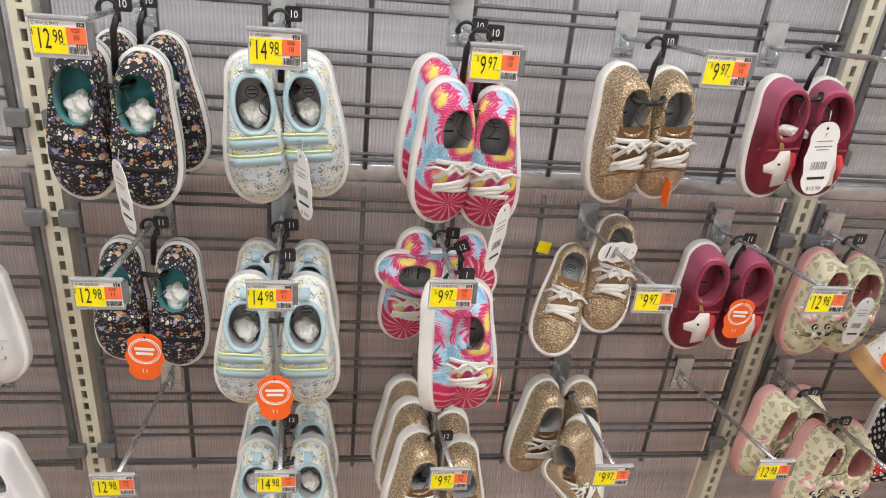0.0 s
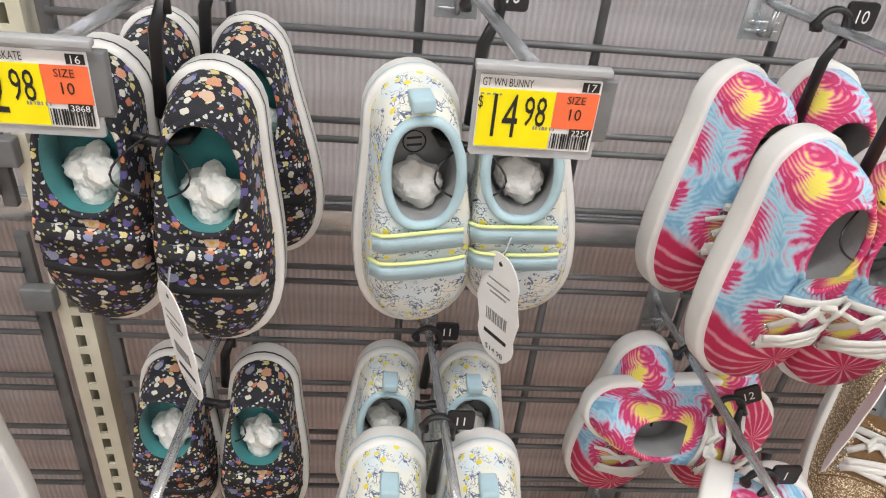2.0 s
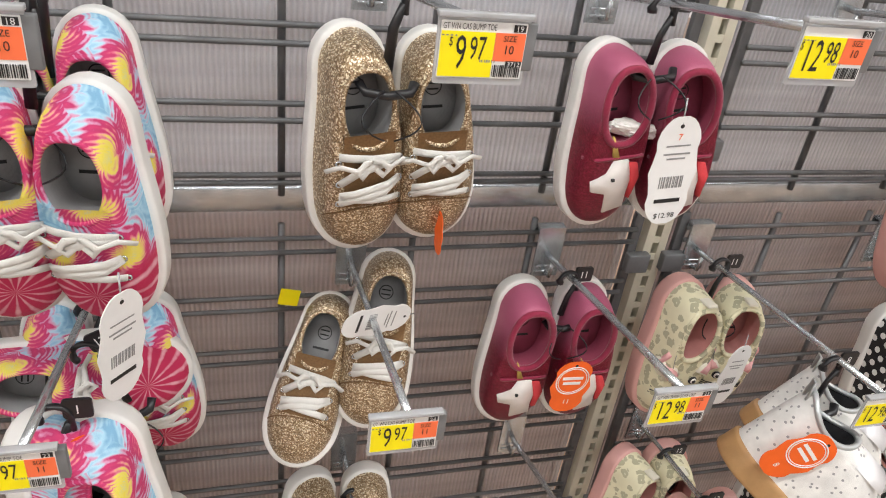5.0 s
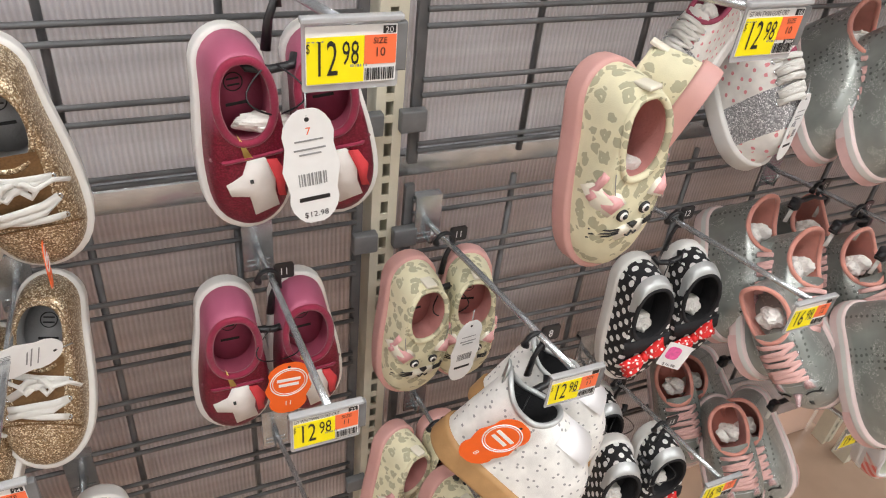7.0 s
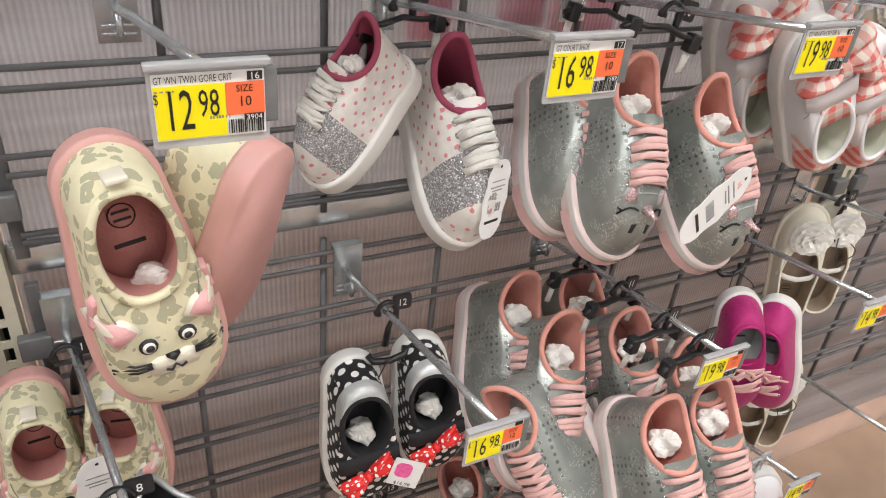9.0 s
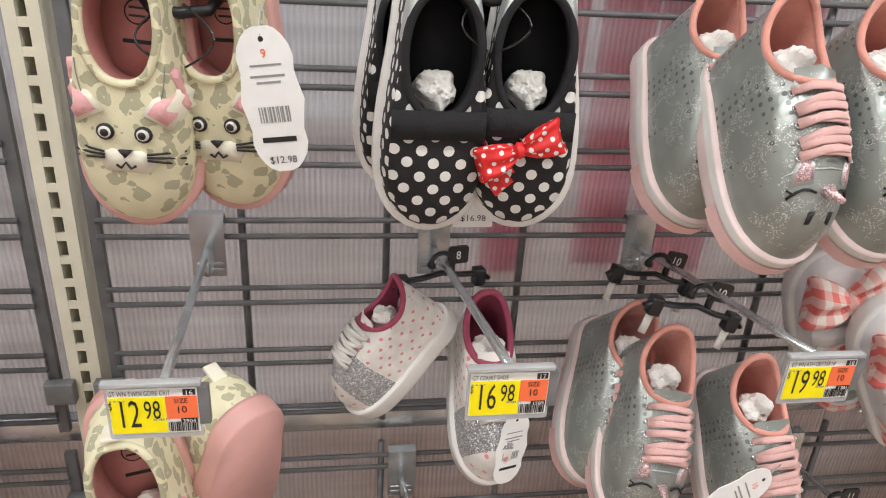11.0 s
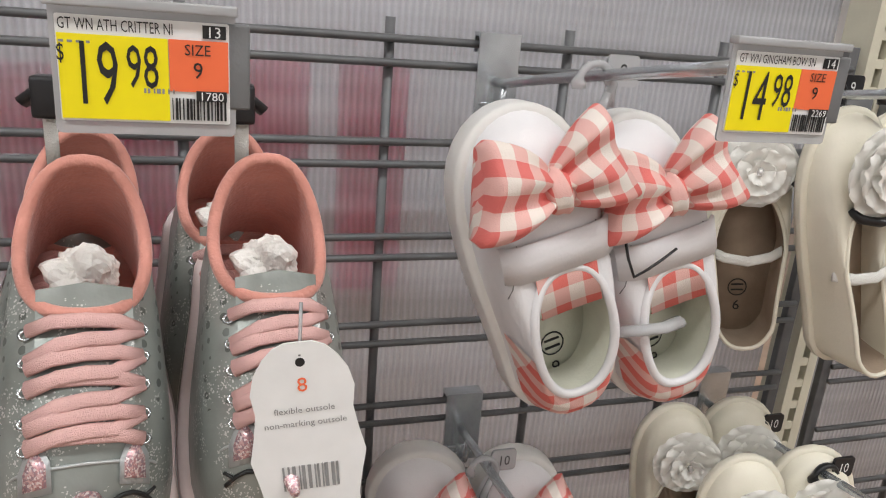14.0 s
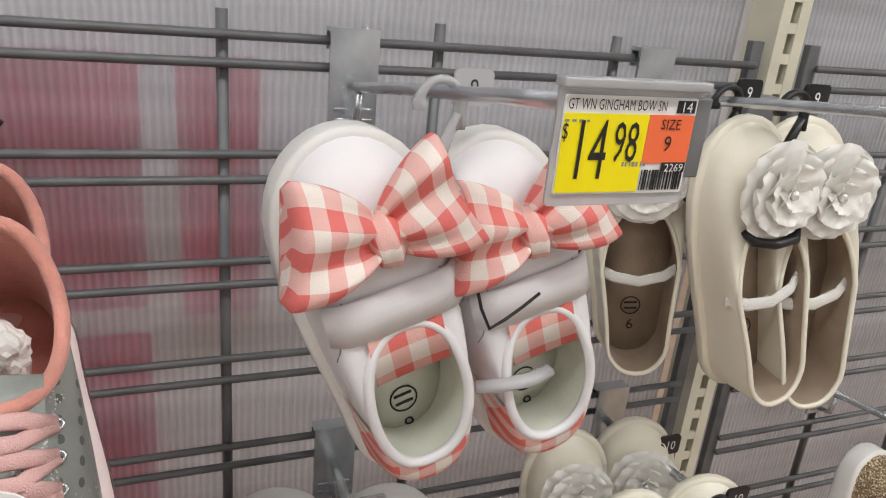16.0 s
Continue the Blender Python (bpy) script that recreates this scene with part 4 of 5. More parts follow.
def make_floral():
    la = Last(L=0.196, W=0.08, sole=0.022, mouth=(0.105, 0.47), mouth_w=0.3, heel_h=0.036, side_h=0.02, throat_h=0.036)
    e = shoe_base(la, "dark floral canvas slip-on shoe with a white sole and teal lining", FLORAL, WHITE_RUBBER, TEAL, TEAL, FLORAL, INK)
    strap(e, la, 0.108, FLORAL, 0.017, ends=(0.47, -0.47), lift=0.0035)
    strap(e, la, 0.136, BLACK_LINING, 0.007, ends=(0.47, -0.47), lift=0.0012, name="elastic_band")
    stuffing(e, la, 0.075, 0, 1.1)
    return e


def make_bunny():
    la = Last(L=0.196, W=0.084, sole=0.02, mouth=(0.095, 0.46), mouth_w=0.28, heel_h=0.04, side_h=0.026, throat_h=0.04)
    e = shoe_base(la, "pale animal print canvas shoe with two light blue straps", BUNNY, WHITE_RUBBER, GREY_LINING, GREY_LINING, BLUE_CLOTH, BLUE_CLOTH, pipe_r=0.0034)
    strap(e, la, 0.1, BLUE_CLOTH, 0.014, LIME, (0.4, -0.3), 0.005)
    strap(e, la, 0.124, BLUE_CLOTH, 0.014, LIME, (0.43, -0.33), 0.005)
    part("heel_tab", box_mesh(BLUE_CLOTH, -0.007, 0.007, 0.003, 0.012, 0.046, 0.067, bevel=0.002), e, "pale blue heel tab")
    logo_ring(e, la)
    stuffing(e, la, 0.074, 1)
    return e


def make_laced(label, upper, lining, tongue, lace, rubber=None, cap=None):
    la = Last(L=0.196, W=0.082, sole=0.02, mouth=(0.13, 0.45), mouth_w=0.26, heel_h=0.044, side_h=0.022, throat_h=0.042)
    e = shoe_base(la, label, upper, rubber or WHITE_RUBBER, lining, lining, upper, pipe_r=0.0024)
    laces(e, la, (0.50, 0.595, 0.69), lace, 0.29, 0.0037, tongue, bow=False, cross=1.2)
    for s in (-1, 1):
        y, z = la.L * 0.5, la.top(0, la.L * 0.5)
        part("lace_end", tube_mesh(lace, [(s * 0.004, y, z + 0.006), (s * 0.014, y + 0.004, z + 0.010), (s * 0.026, y + 0.001, z + 0.004), (s * 0.036, y + 0.006, z - 0.004)], 0.0024, flat=0.6), e)
        part("lace_loop", tube_mesh(lace, [(0, y, z + 0.005), (s * 0.007, y - 0.002, z + 0.011), (s * 0.013, y + 0.006, z + 0.009), (s * 0.009, y + 0.012, z + 0.006), (0, y + 0.003, z + 0.005)], 0.0028, flat=0.6), e)
    if cap:
        stitch(e, la, [(la.W * 0.44 * math.sin(a), la.L * (0.78 - 0.06 * math.cos(a))) for a in (radians(d) for d in range(-80, 81, 16))], cap)
    logo_ring(e, la)
    return e


UNICORN = [(-0.012, 0.004), (-0.0135, -0.002), (-0.006, -0.006), (-0.003, -0.013), (0.004, -0.014), (0.009, -0.006), (0.008, 0.006), (0.01, 0.016), (-0.002, 0.018), (-0.004, 0.006)]
MANE = [(0.003, -0.014), (0.009, -0.013), (0.014, -0.002), (0.012, 0.008), (0.014, 0.016), (0.0085, 0.012), (0.007, 0.0)]
HORN = [(-0.004, -0.0135), (-0.0055, -0.026), (-0.0005, -0.014)]


def make_maroon():
    la = Last(L=0.178, W=0.076, sole=0.017, mouth=(0.09, 0.48), mouth_w=0.3, heel_h=0.038, side_h=0.02, throat_h=0.032)
    e = shoe_base(la, "maroon glitter slip-on shoe with a white unicorn patch and pink heel", MAROON, WHITE_RUBBER, ROSE_LINING, ROSE_LINING, BERRY, pipe_r=0.0036)
    patch(e, la, [(-a, b) for a, b in UNICORN][::-1], 0.124, WHITE_PATCH, "unicorn_patch", 0.0022, size=1.85, label="white embroidered unicorn head")
    patch(e, la, [(-a, b) for a, b in MANE][::-1], 0.124, RED_PATCH, "mane", 0.0030, -0.0055, size=1.5)
    patch(e, la, [(-a, b) for a, b in HORN][::-1], 0.124, GOLD_PATCH, "horn", 0.0028, size=1.85)
    patch(e, la, [(-0.001, -0.001), (0.001, -0.001), (0.001, 0.001), (-0.001, 0.001)], 0.119, INK, "eye", 0.0055, 0.005, 1.3)
    stitch(e, la, [(x * la.W, la.L * 0.55 + 0.0 * x) for x in (-0.42, -0.3, -0.15, 0, 0.15, 0.3, 0.42)], BERRY, 0.0018, "seam", 0.0012)
    logo_ring(e, la)
    return e


EAR = [(0.008, -0.013), (0.0105, -0.009), (0.0075, 0.004), (0.003, 0.009), (-0.0095, 0.002), (-0.004, -0.006)]


def make_cat():
    la = Last(L=0.186, W=0.08, sole=0.02, mouth=(0.085, 0.46), mouth_w=0.28, heel_h=0.042, side_h=0.026, throat_h=0.036)
    e = shoe_base(la, "cream leopard print slip-on shoe with a cat face and pink sole", LEOPARD, PINK_RUBBER, PINK_LINING, PINK_LINING, LEOPARD, pipe_r=0.003)
    part("heel_tab", box_mesh(IVORY, -0.006, 0.006, 0.006, 0.0095, 0.050, 0.068, bevel=0.0012), e, "cream heel tab")
    for s in (-1, 1):
        patch(e, la, [(s * a, b) for a, b in EAR], 0.100, IVORY, "ear", 0.003, s * 0.024, 1.3)
        patch(e, la, [(s * a, b) for a, b in EAR], 0.100, PINK_FELT, "inner_ear", 0.0046, s * 0.024, 0.92)
        stitch(e, la, [(s * la.W * (0.36 + 0.01 * i), 0.074 + 0.004 * i) for i in range(7)], PINK_FELT, 0.004, "elastic_gore", -0.001)
        stitch(e, la, [(s * (0.026 - 0.0001 * i * i), 0.072 + 0.004 * i) for i in range(6)], GREY_INK, 0.0004, "stitching", 0.0008)
        eye = [(0.0045 * math.cos(a), 0.0045 * math.sin(a)) for a in (radians(d) for d in range(0, 360, 30))]
        patch(e, la, eye, 0.116, INK, "eye", 0.002, s * 0.0115, 1.2)
        patch(e, la, eye, 0.116, WHITE_PATCH, "eye_white", 0.0032, s * 0.0115, 0.85)
        patch(e, la, eye, 0.1162, INK, "pupil", 0.0044, s * 0.0112, 0.55)
        for k in range(3):
            stitch(e, la, [(s * 0.013, 0.129 + 0.002 * k), (s * 0.022, 0.1275 + 0.003 * k), (s * 0.034, 0.127 + 0.0048 * k)], INK, 0.0008, "whisker", 0.0022)
    patch(e, la, [(-0.019, 0.001), (-0.009, -0.004), (0, -0.003), (0.009, -0.004), (0.019, 0.001), (0.013, 0.011), (-0.013, 0.011)], 0.131, IVORY, "muzzle", 0.0012)
    patch(e, la, [(-0.0042, -0.0015), (0.0042, -0.0015), (0, 0.0035)], 0.1285, INK, "nose", 0.0042)
    stitch(e, la, [(-0.006, 0.137), (-0.003, 0.139), (0, 0.135), (0.003, 0.139), (0.006, 0.137)], INK, 0.0009, "mouth", 0.0032)
    logo_ring(e, la, "9")
    return e


def bow_mesh(material, w, h, d, lift=(-10, 12)):
    """Two puffed loops gathered at the middle, in the x-y plane, standing up along z."""
    bm = bmesh.new()
    uv = bm.loops.layers.uv.new("cloth")
    where = {}
    nr, ns = 36, 15
    for side, tilt in zip((-1, 1), lift):
        turn = Matrix.Rotation(radians(tilt * side), 3, "Z")
        grid = []
        for i in range(ns):
            u = i / (ns - 1)
            spread = h * (0.30 + 0.70 * math.sin(0.5 * math.pi * u ** 0.8) ** 0.9)
            puff = d * (0.3 + 0.7 * math.sin(math.pi * min(1, 0.12 + 0.62 * u ** 0.8)))
            if i == ns - 1:
                spread, puff = spread * 0.86, puff * 0.55
            ring = []
            for j in range(nr):
                a = 2 * math.pi * j / nr
                c, q = math.cos(a), math.sin(a)
                v = math.copysign(abs(c) ** 0.8, c)
                fold = 0.20 * math.sin(7.5 * v + side + 2.2 * u) * (1 - u) ** 0.7 + 0.10 * math.sin(4.2 * v + 2.0 * side + 3 * u)
                x = w * (0.05 + 0.95 * u) * (1 - 0.10 * u * (1 - v * v) + 0.04 * u * v * side)
                z = puff * (0.5 + 0.5 * math.copysign(abs(q) ** 0.75, q) + (fold if q > 0 else 0.3 * fold))
                p = turn @ Vector((side * x, spread / 2 * v, 0))
                vert = bm.verts.new((p.x, p.y, z))
                where[vert] = (w * 1.15 * u + 0.004, h / 2 * v + (0.0 if q >= 0 else 0.011))
                ring.append(vert)
            grid.append(ring)
        for a, b in zip(grid, grid[1:]):
            ring_faces(bm, a, b)
        bm.faces.new(grid[-1])
        bm.faces.new(grid[0][::-1])
    for f in bm.faces:
        for lp in f.loops:
            lp[uv].uv = where[lp.vert]
    return mesh_of(bm, material)


def knot_mesh(material, r, wide=0.75, tall=1.0):
    """A band of cloth drawn round the middle of a bow, with its creases."""
    bm = bmesh.new()
    uv = bm.loops.layers.uv.new("cloth")
    bmesh.ops.create_icosphere(bm, subdivisions=3, radius=r)
    for v in bm.verts:
        v.co *= 1 + 0.07 * math.sin(v.co.x / r * 8)
        v.co.x *= wide
        v.co.y *= tall
    for f in bm.faces:
        for lp in f.loops:
            lp[uv].uv = (lp.vert.co.x + 0.006, lp.vert.co.y + lp.vert.co.z)
    return mesh_of(bm, material)


def make_polka(bx=0.004, by=0.124, turn=14):
    la = Last(L=0.19, W=0.082, sole=0.018, mouth=(0.1, 0.53), mouth_w=0.31, heel_h=0.044, side_h=0.024, throat_h=0.034)
    e = shoe_base(la, "black shoe with white polka dots, silver heel and red bow", POLKA, WHITE_RUBBER, BLACK_LINING, BLACK_LINING, BLACK_LINING, pipe_r=0.003)
    heel = list(range(-8, 9))
    bm = bmesh.new()
    rows = [[bm.verts.new(Vector((la.skin(j % NT, r).x * 1.045, la.skin(j % NT, r).y - 0.0018, la.skin(j % NT, r).z + 0.0016))) for j in heel] for r in (0.3, 0.45, 0.6, 0.75, 0.88, 0.97)]
    for a, b in zip(rows, rows[1:]):
        for k in range(len(heel) - 1):
            bm.faces.new((a[k], a[k + 1], b[k + 1], b[k]))
    part("heel_counter", mesh_of(bm, SILVER), e, "silver heel counter")
    p = part("bow", bow_mesh(RED_POLKA, 0.033, 0.026, 0.012), e, "red bow with white dots", pose(bx, by, la.top(bx, by) + 0.001, 0, 0, turn))
    part("knot", knot_mesh(RED, 0.006), p, "", pose(0, 0, 0.006))
    strap(e, la, 0.106, BLACK_LINING, 0.02, ends=(0.4, -0.4), lift=0.004)
    stuffing(e, la, 0.085, 2, 0.95)
    return e


def bumper(e, la, rubber):
    """A ribbed rubber band round the toe, over a paler side wall."""
    o = outline(la.L, la.W, 0.0034)[14:31]
    bm = bmesh.new()
    rows = []
    for z in (0.001, 0.004, 0.007, 0.010, 0.013, 0.0145):
        rows.append([bm.verts.new((x * (1.012 if j % 2 and z < 0.013 else 1.0), y + (0.0006 if j % 2 and z < 0.013 else 0), z)) for j, (x, y) in enumerate(o)])
    for a, b in zip(rows, rows[1:]):
        for k in range(len(o) - 1):
            bm.faces.new((a[k], a[k + 1], b[k + 1], b[k]))
    part("toe_bumper", mesh_of(bm, PINK_RUBBER_LIGHT), e, "ribbed pink toe bumper")
    wall = [(x, y) for x, y in outline(la.L, la.W, 0.0026)]
    part("side_wall", loft([[(x, y, 0.0145) for x, y in wall], [(x * 1.004, y * 1.001, 0.018) for x, y in wall], [(x, y, 0.0225) for x, y in wall]], WHITE_RUBBER), e, "off-white side wall of the sole")


PINK_RUBBER_LIGHT = mat("light_pink_rubber", (0.72, 0.47, 0.45), 0.5, vary=0.06, scale=60, bump=0.1)
PINK_GLITTER = glitter("pink_silver_glitter", [(0.55, 0.3, 0.32), (0.75, 0.5, 0.5), (0.9, 0.78, 0.78), (0.45, 0.3, 0.34)], 0.5, 0.3, 1100)


def make_hightop(label, upper, rubber, lining, lace, face=True, L=0.196, W=0.090):
    la = Last(L=L, W=W, sole=0.024, mouth=(0.015, 0.41), mouth_w=0.31, heel_h=0.088, side_h=0.010, throat_h=0.080)
    e = shoe_base(la, label, upper, rubber, lining, lining, lining, pipe_r=0.0033)
    laces(e, la, (0.44, 0.505, 0.57, 0.635, 0.69), lace, 0.25, 0.0034, upper, bow=False, cross=0.55)
    if face:
        bumper(e, la, rubber)
    if face:
        for s in (-1, 1):
            stitch(e, la, [(s * (0.010 + 0.0045 * i), 0.160 - 0.0034 * math.sin(i * 0.8)) for i in range(5)], INK, 0.0012, "eyelash", 0.0014)
            stitch(e, la, [(s * 0.024, 0.1585), (s * 0.029, 0.1545)], INK, 0.0009, "eyelash", 0.0014)
            patch(e, la, [(-0.0022, -0.0035), (0.0022, -0.0035), (0.0026, 0.003), (-0.0012, 0.0038)], 0.175, INK, "nostril", 0.0012, s * 0.009)
            ear = [(-0.0055, 0.006), (-0.005, -0.004), (-0.001, -0.011), (0.003, -0.008), (0.0055, -0.002), (0.0055, 0.006)]
            patch(e, la, ear, 0.146, SILVER, "ear", 0.0020, s * 0.020, 1.2)
            patch(e, la, ear, 0.146, PINK_GLITTER, "inner_ear", 0.0030, s * 0.020, 0.85)
        part("horn", tube_mesh(PINK_GLITTER, [(0, 0.158, la.top(0, 0.158)), (0, 0.163, la.top(0, 0.163) + 0.006), (0, 0.172, la.top(0, 0.165) + 0.015)], lambda u: 0.0062 * (1 - 0.65 * u), sides=10), e, "small pink glitter horn")
        stitch(e, la, [(la.W * x, la.L * 0.735) for x in (-0.42, -0.3, -0.15, 0, 0.15, 0.3, 0.42)], SILVER, 0.0008, "seam", 0.0008)
    stuffing(e, la, 0.05, 3, 1.0).location.z += 0.045
    return e


def make_gingham():
    la = Last(L=0.192, W=0.08, sole=0.02, mouth=(0.150, 0.56), mouth_w=0.31, heel_h=0.036, side_h=0.024, throat_h=0.036)
    e = shoe_base(la, "white leather shoe with a coral gingham bow and heel", WHITE_LEATHER, WHITE_RUBBER, PALE_LINING, PALE_LINING, WHITE_LEATHER, pipe_r=0.0028)
    heel = list(range(-9, 10))
    bm = bmesh.new()
    rows = [[bm.verts.new(la.skin(j % NT, r) + Vector((0.001 * math.copysign(1, la.out[j % NT][0]) if j else 0, -0.0012, 0.0008))) for j in heel] for r in (0.06, 0.3, 0.5, 0.7, 0.85, 1.0)]
    for a, b in zip(rows, rows[1:]):
        for k in range(len(heel) - 1):
            bm.faces.new((a[k], a[k + 1], b[k + 1], b[k]))
    part("heel_counter", mesh_of(bm, GINGHAM), e, "coral gingham heel")
    strap(e, la, 0.118, WHITE_LEATHER, 0.02, ends=(0.42, -0.42), lift=0.004)
    strap(e, la, 0.101, GINGHAM, 0.034, ends=(0.235, -0.235), lift=0.0026, name="tongue")
    for sx in (-1, 1):
        stitch(e, la, [(sx * la.W * (0.30 + 0.02 * i), 0.128 - 0.006 * i) for i in range(6)], GREY_INK, 0.0004, "stitching", 0.0006)
    p = part("bow", bow_mesh(BOW_GINGHAM, 0.043, 0.054, 0.028, (20, 10)), e, "puffed coral gingham bow", pose(0, 0.151, la.top(0, 0.149) - 0.003, -10, 0, 6))
    part("knot", knot_mesh(BOW_GINGHAM, 0.0115, 0.8, 1.1), p, "", pose(0, 0, 0.014))
    logo_ring(e, la, "9", bar=False)
    return e


def petal_mesh(r):
    bm = bmesh.new()
    rows = []
    for i in range(11):
        u = i / 10
        w = r * 0.78 * math.sin(math.pi * min(1, u * 0.80 + 0.10)) ** 0.55
        rows.append([bm.verts.new((r * u * (1 - 0.10 * v * v * u), w * v, 0.010 * u * u - 0.006 * u ** 4 + 0.0016 * math.sin(7 * v + 4 * u) * u * u - 0.004 * v * v * (1 - u))) for v in [k / 5 - 1 for k in range(11)]])
    for a, b in zip(rows, rows[1:]):
        for k in range(10):
            bm.faces.new((a[k], a[k + 1], b[k + 1], b[k]))
    return mesh_of(bm, ORGANZA)


PETAL = petal_mesh(0.031)
BEAD = knot_mesh(PEARL, 0.0034)


def make_flat():
    la = Last(L=0.196, W=0.074, sole=0.008, mouth=(0.03, 0.7), mouth_w=0.4, heel_h=0.04, side_h=0.02, throat_h=0.024)
    e = shoe_base(la, "ivory ballet flat with a white organza flower on the toe", IVORY, IVORY, TAUPE_LINING, TAUPE_LINING, IVORY, pipe_r=0.0018)
    part("elastic_strap", tube_mesh(WHITE_LACE, [(-0.031, 0.088, 0.030), (-0.018, 0.083, 0.036), (0, 0.080, 0.038), (0.018, 0.083, 0.036), (0.031, 0.088, 0.030)], 0.0042, flat=0.35), e, "white elastic band")
    z = la.top(0, 0.155) + 0.003
    for ring, (n, tilt, sc) in enumerate(((5, -2, 1.0), (5, 8, 0.88), (5, 18, 0.66), (4, 34, 0.4))):
        for i in range(n):
            part("petal", PETAL, e, "", pose(0, 0.158, z + 0.004 + 0.003 * ring, 0, 0, 360 / n * i + 17 * ring) @ pose(0, 0, 0, 0, -tilt, 0) @ Matrix.Scale(sc, 4))
    part("bead", BEAD, e, "clear crystal bead", pose(0, 0.158, z + 0.016))
    logo_ring(e, la, "6", bar=False)
    return e


def make_boot():
    la = Last(L=0.17, W=0.08, sole=0.026, mouth=(0.02, 0.42), mouth_w=0.34, heel_h=0.085, side_h=0.016, throat_h=0.085)
    e = shoe_base(la, "white ankle boot with silver stars, tan sole and closed eyes", dots_silver, TAN_RUBBER, BLACK_LINING, GREY_LINING, SILVER, pipe_r=0.003)
    strap(e, la, 0.098, WHITE_LEATHER, 0.04, ends=(0.36, -0.36), lift=0.003, name="vamp_panel")
    for s in (-1, 1):
        stitch(e, la, [(s * (0.009 + 0.003 * i), 0.146 + 0.003 * math.sin(i)) for i in range(4)], INK, 0.0009, "eyelash", 0.0014)
    part("pull_loop", tube_mesh(SILVER, [(0.004, 0.004, 0.1), (0.004, -0.004, 0.118), (-0.004, -0.004, 0.118), (-0.004, 0.004, 0.1)], 0.003, flat=0.5), e)
    return e


dots_silver = dots("white_star_leather", (0.74, 0.73, 0.7), (0.3, 0.3, 0.3), 90, 0.12, 0.45, 0.9)
MAKERS = {
    "floral": make_floral, "bunny": make_bunny, "maroon": make_maroon, "cat": make_cat, "polka": make_polka, "polka_side": lambda: make_polka(-0.036, 0.128, -58), "gingham": make_gingham, "flat": make_flat, "boot": make_boot,
    "tiedye": lambda: make_laced("tie-dye canvas sneaker in pink, blue and yellow with white laces", TIEDYE, GREY_LINING, TIEDYE, WHITE_LACE),
    "gold": lambda: make_laced("gold glitter sneaker with white laces and white sole", GOLD, GREY_LINING, BRONZE, WHITE_LACE, cap=BRONZE),
    "grey": lambda: make_hightop("grey shimmer high-top sneaker with pink laces and a unicorn face", SHIMMER, BLUSH_RUBBER, CORAL_LINING, PINK_LACE),
    "whitehigh": lambda: make_hightop("white and silver high-top with pink dots and white sole", WHITE_POLKA, WHITE_RUBBER, ROSE_LINING, WHITE_LACE, False, 0.17, 0.068),
    "magenta": lambda: make_laced("magenta glitter sneaker with a grey sole", MAGENTA, GREY_LINING, MAGENTA, PINK_LACE),
    "white": lambda: make_laced("plain white leather sneaker with a white sole", WHITE_LEATHER, GREY_LINING, WHITE_LEATHER, WHITE_LACE),
}
GROUPS = {}


def shoe(kind, heel, toe, up=(0, -1, 0), turn=0.0, size=None):
    """One shoe, its sole's heel and toe at the points given, its opening towards up."""
    heel, toe = Vector(heel), Vector(toe)
    y = (toe - heel).normalized()
    z = Vector(up)
    z = (z - z.dot(y) * y).normalized()
    if turn:
        z = Matrix.Rotation(radians(turn), 3, y) @ z
    x = y.cross(z)
    m = Matrix((x, y, z)).transposed().to_4x4()
    length = {"maroon": 0.178, "cat": 0.186, "polka": 0.19, "polka_side": 0.19, "gingham": 0.192, "boot": 0.17, "whitehigh": 0.17}.get(kind, 0.196)
    s = size or (toe - heel).length / length
    m = Matrix.Translation(heel) @ m @ Matrix.Scale(s, 4)
    if kind not in GROUPS:
        GROUPS[kind] = MAKERS[kind]()
        ob = tagged(GROUPS[kind], group=kind + " shoes")
        ob.matrix_basis = m
        return ob
    src = GROUPS[kind]
    keep = src.matrix_basis.copy()
    src.matrix_basis = Matrix.Identity(4)
    ob = copy_thing(src, Matrix.Identity(4))
    src.matrix_basis = keep
    ob.matrix_basis = m
    return ob


def pair(kind, x, y, z, gap=0.074, low=0.19, splay=0.01, dy=0.0, turn=0.0):
    """Two shoes hanging heel up, side by side."""
    shoe(kind, (x - gap / 2, y, z), (x - gap / 2 - splay, y + dy, z - low), turn=turn)
    shoe(kind, (x + gap / 2, y, z), (x + gap / 2 + splay, y + dy, z - low), turn=-turn)


